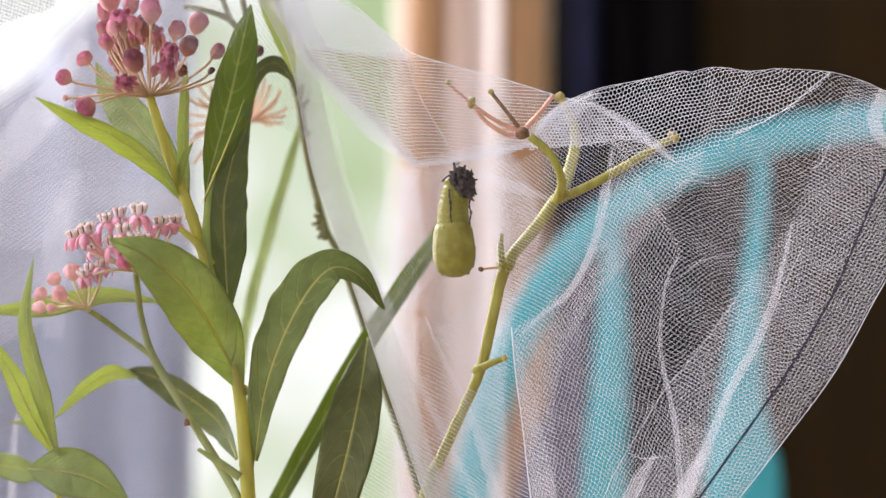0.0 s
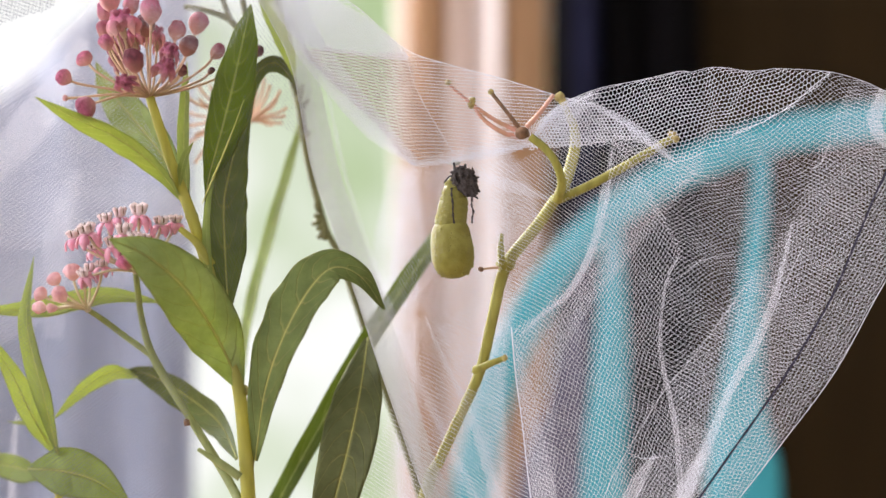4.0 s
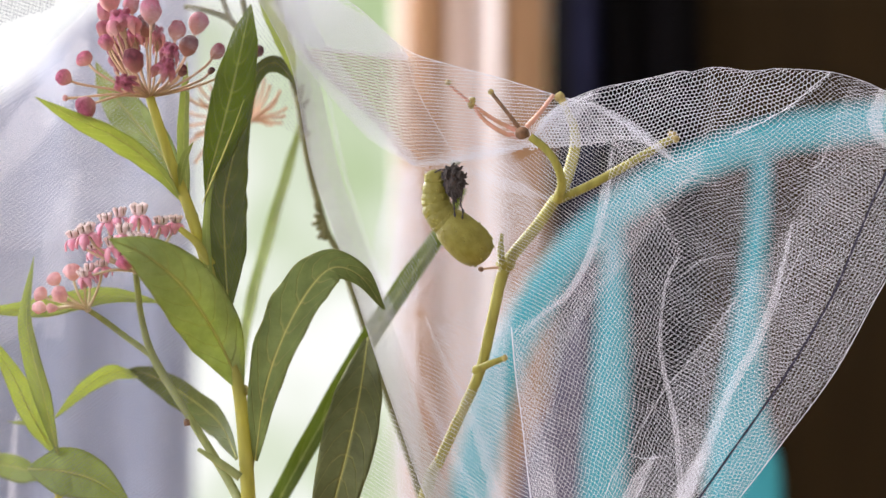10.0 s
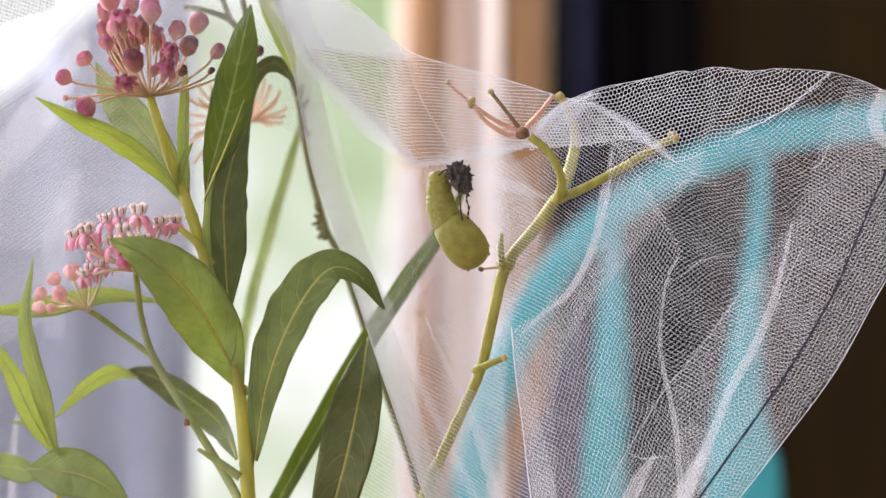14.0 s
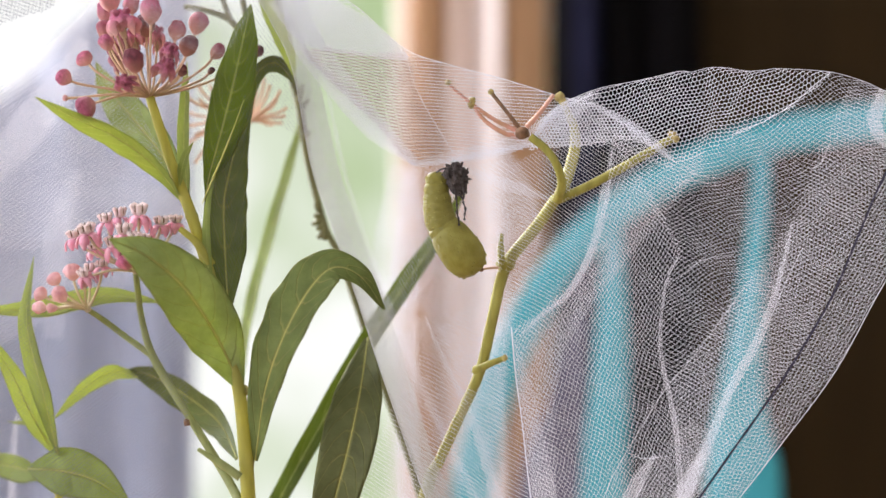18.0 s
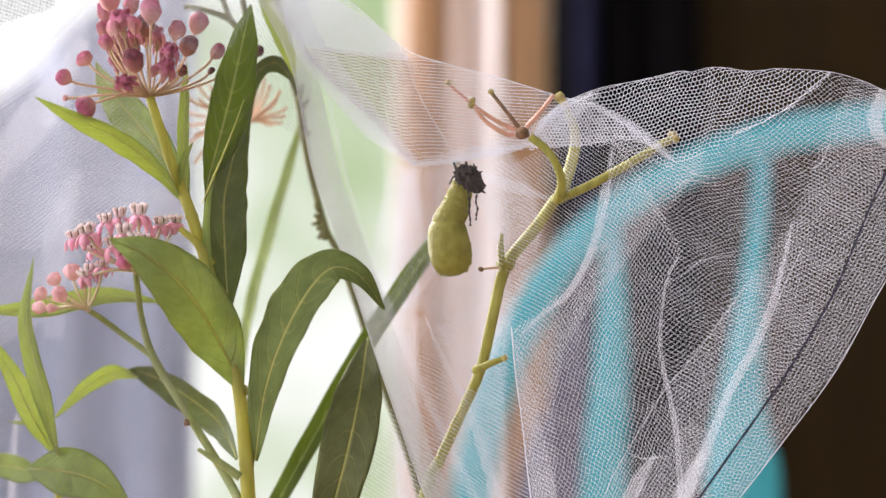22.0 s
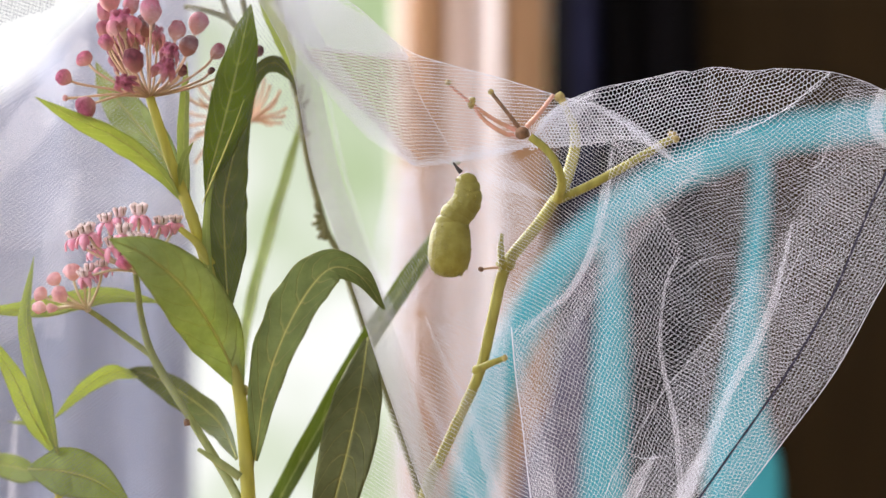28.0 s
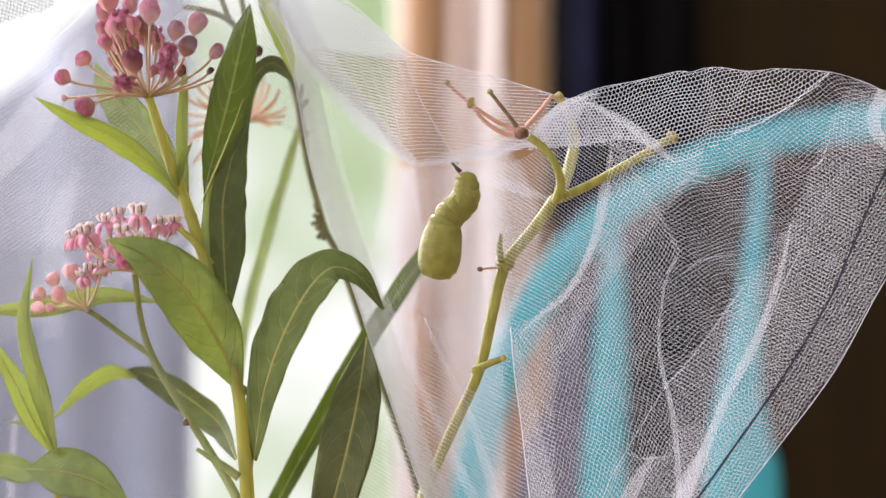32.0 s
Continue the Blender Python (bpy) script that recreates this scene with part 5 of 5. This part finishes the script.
def husk():
    """The crumpled black skin that is being cast off, with its stringy linings."""
    h = thing("shed_skin", "crumpled black shed caterpillar skin on the chrysalis", "shed skin", spot(820, 322, -0.003))
    bm = bmesh.new()
    rng = random.Random(5)
    for k in range(70):
        q, z = rng.uniform(0, 6.3), rng.uniform(-1, 1)
        r = math.sqrt(max(0.05, 1 - z * z)) * rng.uniform(0.82, 1.12) * (1.1 if z > 0 else 0.9)
        add_ball(bm, Vector((19 * r * math.cos(q), 15 * r * math.sin(q), 28 * z)) * U, (rng.uniform(3, 10) * U, rng.uniform(1.5, 4) * U, rng.uniform(1.5, 5) * U),
                 Euler((rng.uniform(0, 3), rng.uniform(0, 3), rng.uniform(0, 3))).to_matrix(), 0.8, k, 1)
    add_ball(bm, (0, 0, 0), (17 * U, 14 * U, 26 * U), rough=0.4, seed=2)
    for k in range(34):
        q, z = rng.uniform(0, 6.3), rng.uniform(-1, 1)
        r = math.sqrt(max(0.05, 1 - z * z))
        out = Vector((19 * r * math.cos(q), 15 * r * math.sin(q), 28 * z)) * U
        way = out.normalized()
        far = out * 1.02 + Vector((rng.uniform(-6, 6), rng.uniform(-3, 3), rng.uniform(-6, 6))) * U
        add_tube(bm, [out * 0.75, out * 0.98, far + way * rng.uniform(1, 5) * U], [rng.uniform(3.5, 5.5) * U, rng.uniform(2.5, 4) * U, rng.uniform(0.6, 2.2) * U], 5, flat=rng.uniform(0.5, 1))
    base = new("husk", from_bm("husk", bm, HUSK, smooth=False))
    base.parent = h
    strings = []
    for length, bend in ((72, 1), (62, 3)):
        bm = bmesh.new()
        line = smooth_line([Vector((bend * (0.2 * k + 0.6 * math.sin(k * 2.1 + length)), -1, -length * k / 6)) * U for k in range(7)], 4)
        add_tube(bm, line, [2.4 * U, 1.1 * U, 2.0 * U, 0.9 * U] * 3 + [2.3 * U], 6)
        s = new("skin_thread", from_bm("skin_thread", bm, HUSK))
        s.parent = h
        strings.append(s)
    bm = bmesh.new()
    add_tube(bm, smooth_line([Vector((-8, -6, 14)) * U, Vector((-20, -6, 22)) * U, Vector((-34, -6, 17)) * U], 5), [1.8 * U, 1.4 * U], 6)
    new("skin_thread", from_bm("skin_thread", bm, HUSK)).parent = h
    return h, strings


bm = bmesh.new()
add_ball(bm, spot(805, 288, 0.002), (9 * U, 6 * U, 5 * U), rough=0.5)
tagged(new("silk_button", from_bm("silk_button", bm, SILK)), "small white silk pad on the net fold", "silk pad")
BODY, SEGMENTS, BULB, CREMASTER = chrysalis()
SHED, STRINGS = husk()


# ---- what moves ----
SPINES = []


def spine(t, top, mid, waist, end, skin=None):
    """The body's middle line at t seconds, placed in the camera's view: top, middle of the abdomen, waist and lower
    end; skin: the middle of the shed skin.
    """
    SPINES.append((t, top, mid, waist, end, skin))


def lean(d):
    return math.atan2(-d.x, -d.z)


def motions():
    spine(0.0, (806, 322), (803, 366), (802, 402), (806, 490), (820, 325))
    spine(0.2, (804, 322), (800, 366), (798, 402), (799, 487), (814, 325))
    spine(0.5, (778, 316), (784, 366), (802, 417), (841, 501), (810, 327))
    spine(0.7, (786, 314), (787, 366), (791, 415), (824, 505), (818, 325))
    spine(1.0, (786, 316), (788, 366), (793, 413), (820, 501), (822, 320))
    spine(1.2, (770, 314), (781, 366), (797, 413), (863, 475), (806, 325))
    spine(1.5, (766, 311), (775, 366), (805, 410), (863, 476), (805, 327))
    spine(1.7, (791, 316), (793, 366), (799, 410), (830, 492), (810, 325))
    spine(2.0, (793, 318), (793, 371), (789, 415), (817, 501), (826, 323))
    spine(2.2, (799, 318), (793, 371), (793, 415), (822, 499), (830, 320))
    spine(2.5, (804, 322), (799, 369), (797, 410), (819, 494), (821, 325))
    spine(2.7, (806, 325), (796, 369), (796, 406), (808, 490), (821, 325))
    spine(3.0, (808, 325), (804, 369), (797, 402), (802, 490), (819, 325))
    spine(3.2, (782, 314), (788, 369), (795, 415), (836, 505), (817, 325))
    spine(3.5, (797, 318), (794, 371), (794, 415), (817, 505), (827, 318))
    spine(4.0, (806, 323), (802, 369), (797, 406), (806, 492), (824, 323))
    spine(4.5, (793, 317), (793, 369), (795, 411), (821, 499), (821, 323))
    spine(5.0, (804, 320), (799, 369), (797, 409), (813, 494), (824, 323))
    spine(5.5, (774, 307), (777, 360), (810, 402), (870, 461), (810, 325))
    spine(5.7, (784, 314), (793, 366), (800, 404), (826, 487), (811, 325))
    spine(6.0, (803, 322), (795, 371), (786, 410), (803, 505), (830, 316))
    spine(6.2, (808, 325), (794, 373), (786, 413), (806, 501), (835, 312))
    spine(6.5, (808, 325), (802, 369), (793, 410), (810, 490), (832, 318))
    spine(6.7, (806, 325), (797, 371), (793, 404), (808, 481), (830, 322))
    spine(7.0, (806, 325), (797, 371), (788, 402), (804, 481), (830, 322))
    spine(7.2, (804, 322), (799, 369), (794, 402), (808, 487), (814, 324))
    spine(7.5, (785, 318), (788, 369), (793, 415), (821, 508), (826, 320))
    spine(7.7, (806, 322), (793, 371), (789, 413), (811, 505), (833, 307))
    spine(8.0, (808, 325), (799, 371), (788, 410), (808, 498), (836, 307))
    spine(8.2, (806, 322), (802, 369), (788, 410), (805, 487), (832, 318))
    spine(8.5, (806, 325), (802, 362), (799, 391), (819, 472), (819, 325))
    spine(8.7, (775, 307), (782, 366), (795, 404), (852, 481), (804, 323))
    spine(9.0, (781, 314), (786, 369), (795, 415), (832, 503), (817, 312))
    spine(9.2, (794, 318), (791, 371), (791, 415), (813, 503), (824, 307))
    spine(9.5, (785, 314), (786, 369), (796, 413), (837, 494), (819, 312))
    spine(9.7, (771, 307), (778, 366), (797, 410), (852, 476), (809, 322))
    spine(10.0, (770, 307), (773, 366), (803, 404), (861, 457), (803, 323))
    spine(10.2, (772, 307), (783, 366), (797, 399), (854, 468), (808, 325))
    spine(10.5, (813, 318), (802, 369), (791, 413), (795, 505), (829, 312))
    spine(10.7, (808, 325), (795, 373), (786, 413), (804, 505), (830, 305))
    spine(11.0, (777, 311), (786, 369), (797, 413), (843, 487), (817, 318))
    spine(11.2, (771, 307), (777, 366), (805, 410), (861, 468), (810, 320))
    spine(11.5, (777, 307), (774, 355), (799, 391), (859, 461), (808, 325))
    spine(11.7, (811, 322), (806, 369), (789, 410), (793, 501), (830, 320))
    spine(12.0, (819, 327), (803, 373), (786, 413), (793, 503), (836, 307))
    spine(12.2, (821, 325), (805, 373), (791, 413), (797, 498), (835, 307))
    spine(12.5, (813, 325), (802, 366), (793, 399), (806, 476), (830, 320))
    spine(12.7, (811, 325), (804, 362), (795, 391), (797, 472), (828, 323))
    spine(13.0, (786, 316), (793, 360), (799, 391), (830, 476), (808, 327))
    spine(13.2, (775, 307), (777, 366), (794, 415), (849, 481), (810, 323))
    spine(13.5, (796, 316), (793, 371), (795, 421), (815, 505), (819, 303))
    spine(13.7, (806, 318), (800, 371), (795, 413), (806, 503), (822, 303))
    spine(14.0, (775, 309), (781, 366), (799, 402), (850, 468), (814, 316))
    spine(14.2, (769, 305), (775, 360), (805, 402), (865, 457), (806, 318))
    spine(14.5, (774, 307), (774, 355), (799, 391), (859, 450), (804, 325))
    spine(15.0, (806, 320), (799, 369), (793, 406), (806, 497), (824, 318))
    spine(15.5, (784, 312), (786, 367), (797, 406), (835, 483), (815, 318))
    spine(16.0, (808, 322), (802, 371), (791, 411), (797, 499), (828, 312))
    spine(16.5, (824, 325), (806, 377), (784, 413), (784, 501), (833, 305))
    spine(16.7, (819, 325), (803, 373), (788, 413), (802, 499), (836, 305))
    spine(17.0, (816, 325), (802, 371), (786, 406), (788, 492), (832, 318))
    spine(17.2, (810, 322), (802, 366), (793, 395), (802, 475), (828, 323))
    spine(17.5, (808, 322), (802, 362), (795, 391), (795, 468), (824, 325))
    spine(17.7, (788, 316), (793, 360), (799, 391), (832, 472), (810, 329))
    spine(18.0, (772, 311), (775, 366), (788, 406), (843, 483), (808, 318))
    spine(18.2, (791, 311), (791, 369), (797, 415), (828, 498), (817, 305))
    spine(18.5, (811, 318), (804, 371), (789, 413), (797, 499), (826, 305))
    spine(18.7, (784, 312), (788, 369), (803, 411), (852, 481), (814, 307))
    spine(19.0, (771, 305), (775, 366), (802, 404), (865, 457), (804, 318))
    spine(19.2, (766, 307), (769, 355), (799, 399), (861, 455), (802, 327))
    spine(19.5, (811, 322), (804, 369), (795, 402), (800, 492), (830, 320))
    spine(19.7, (825, 325), (808, 371), (784, 410), (786, 499), (836, 312))
    spine(20.0, (805, 322), (797, 371), (794, 413), (806, 503), (828, 303))
    spine(20.2, (810, 322), (797, 371), (784, 411), (793, 498), (830, 301))
    spine(20.5, (775, 307), (780, 366), (793, 410), (841, 481), (815, 316))
    spine(20.7, (777, 309), (782, 366), (808, 406), (869, 461), (810, 320))
    spine(21.0, (777, 309), (783, 355), (794, 382), (841, 461), (808, 329))
    spine(21.2, (815, 322), (804, 369), (793, 404), (795, 490), (835, 320))
    spine(21.5, (826, 327), (811, 373), (789, 413), (789, 501), (836, 307))
    spine(21.7, (819, 325), (806, 373), (791, 413), (802, 503), (836, 303))
    spine(22.0, (819, 325), (805, 371), (791, 406), (804, 488), (832, 318))
    spine(22.2, (802, 322), (796, 362), (791, 391), (802, 470), (815, 327))
    spine(22.5, (806, 322), (806, 360), (802, 384), (799, 470), (808, 327))
    spine(22.7, (804, 322), (799, 360), (797, 388), (815, 477), (806, 329))
    spine(23.0, (777, 309), (780, 366), (794, 410), (838, 488), (819, 329))
    spine(23.2, (782, 309), (788, 366), (799, 410), (832, 494), (828, 325))
    spine(23.5, (817, 318), (808, 371), (793, 410), (793, 503), (843, 305))
    spine(23.7, (821, 318), (810, 371), (795, 410), (799, 501), (841, 307))
    spine(24.0, (799, 314), (797, 369), (797, 410), (821, 497), (835, 320))
    spine(24.2, (782, 309), (788, 366), (804, 406), (848, 481), (826, 327))
    spine(24.5, (773, 307), (777, 366), (806, 410), (861, 468), (817, 333))
    spine(24.7, (777, 309), (782, 366), (803, 404), (858, 470), (819, 334))
    spine(25.0, (810, 322), (802, 366), (791, 402), (799, 492), (826, 320))
    spine(25.2, (821, 329), (807, 371), (786, 406), (777, 497), (817, 320))
    spine(25.5, (808, 314), (806, 366), (789, 406), (806, 501), None)
    spine(26.2, (813, 315), (809, 367), (789, 407), (802, 500), None)
    spine(26.9, (806, 314), (805, 366), (791, 409), (810, 500), None)
    spine(27.5, (808, 314), (808, 366), (788, 410), (810, 501), None)
    spine(27.7, (813, 316), (808, 369), (791, 406), (804, 501), None)
    spine(28.0, (826, 316), (826, 358), (799, 399), (793, 490), None)
    spine(28.2, (820, 316), (817, 366), (795, 406), (786, 499), None)
    spine(28.5, (814, 314), (817, 355), (797, 391), (788, 479), None)
    spine(28.7, (808, 312), (813, 351), (794, 384), (788, 470), None)
    spine(29.0, (784, 307), (786, 355), (793, 388), (846, 461), None)
    spine(29.2, (773, 307), (777, 366), (797, 406), (850, 470), None)
    spine(29.5, (786, 307), (786, 366), (792, 413), (828, 490), None)
    spine(29.7, (808, 314), (806, 366), (794, 413), (806, 501), None)
    spine(30.0, (821, 316), (815, 362), (793, 406), (793, 499), None)
    spine(30.2, (804, 312), (804, 366), (793, 410), (806, 499), None)
    spine(30.5, (799, 309), (799, 366), (788, 410), (813, 494), None)
    spine(30.7, (794, 309), (794, 366), (791, 410), (821, 488), None)
    spine(31.0, (775, 305), (782, 362), (796, 402), (850, 461), None)
    spine(31.2, (771, 305), (777, 360), (800, 406), (855, 461), None)
    spine(31.5, (802, 312), (802, 355), (793, 391), (797, 481), None)
    spine(31.7, (816, 314), (810, 355), (783, 391), (777, 479), None)
    spine(32.0, (828, 314), (824, 355), (788, 399), (774, 494), None)
    home = spot(*HOOK)
    segs, bulbs, hooks, skins = [[] for _ in SEGMENTS], [], [], []
    threads = [[] for _ in STRINGS]
    for t, top, mid, waist, end, skin in SPINES:
        p = [spot(*q) - home for q in (top, mid, waist, end)]
        line = smooth_line(p, 12)
        n = len(SEGMENTS)
        for k in range(n):
            f = (k + 0.5) / n * 26
            i = min(int(f), len(line) - 2)
            at = line[i].lerp(line[i + 1], f - i)
            d = line[min(i + 4, len(line) - 1)] - line[max(i - 3, 0)]
            segs[k].append((t, Matrix.Translation(at) @ Matrix.Rotation(lean(d), 4, "Y")))
        d = (p[3] - p[2]).normalized()
        bulbs.append((t, Matrix.Translation(p[3] - d * 50 * U) @ Matrix.Rotation(lean(d), 4, "Y")))
        hooks.append((t, Matrix.Rotation(0.8 * lean(p[0] + Vector((0, 0, -6 * U))), 4, "Y")))
        if skin:
            at = spot(*skin, -0.0022)
            q = lean(at - home) * 0.9
            skins.append((t, Matrix.Translation(at) @ Matrix.Rotation(q, 4, "Y")))
            for k, rows in enumerate(threads):
                x = (-25 if t < 4.2 else -4, 11)[k]
                hold = Matrix.Rotation(-q, 4, "Y") @ Vector((x * U, -0.0012, -10 * U))
                swing = 0.12 * lean(p[3] - p[0]) + (0.04 if k else -0.05)
                rows.append((t, Matrix.Translation(hold) @ Matrix.Rotation(-q + swing, 4, "Y")))
    # the skin drops to the table and lies there
    last = threads[0][-1], threads[1][-1]
    turn = Matrix.Rotation(0.5, 4, "Y")
    for t, b in ((25.3, 714), (25.4, 1560), (25.5, TABLE_B), (32.0, TABLE_B)):
        skins.append((t, Matrix.Translation(spot(838 + 6 * (b > 800), b, -0.0022)) @ turn))
    for rows, (_, m) in zip(threads, last):
        rows += [(25.5, m), (32.0, m)]
    for ob, rows in zip(SEGMENTS, segs):
        walk(ob, rows)
    walk(BULB, bulbs)
    walk(CREMASTER, hooks)
    walk(SHED, skins)
    for ob, rows in zip(STRINGS, threads):
        walk(ob, rows)


motions()
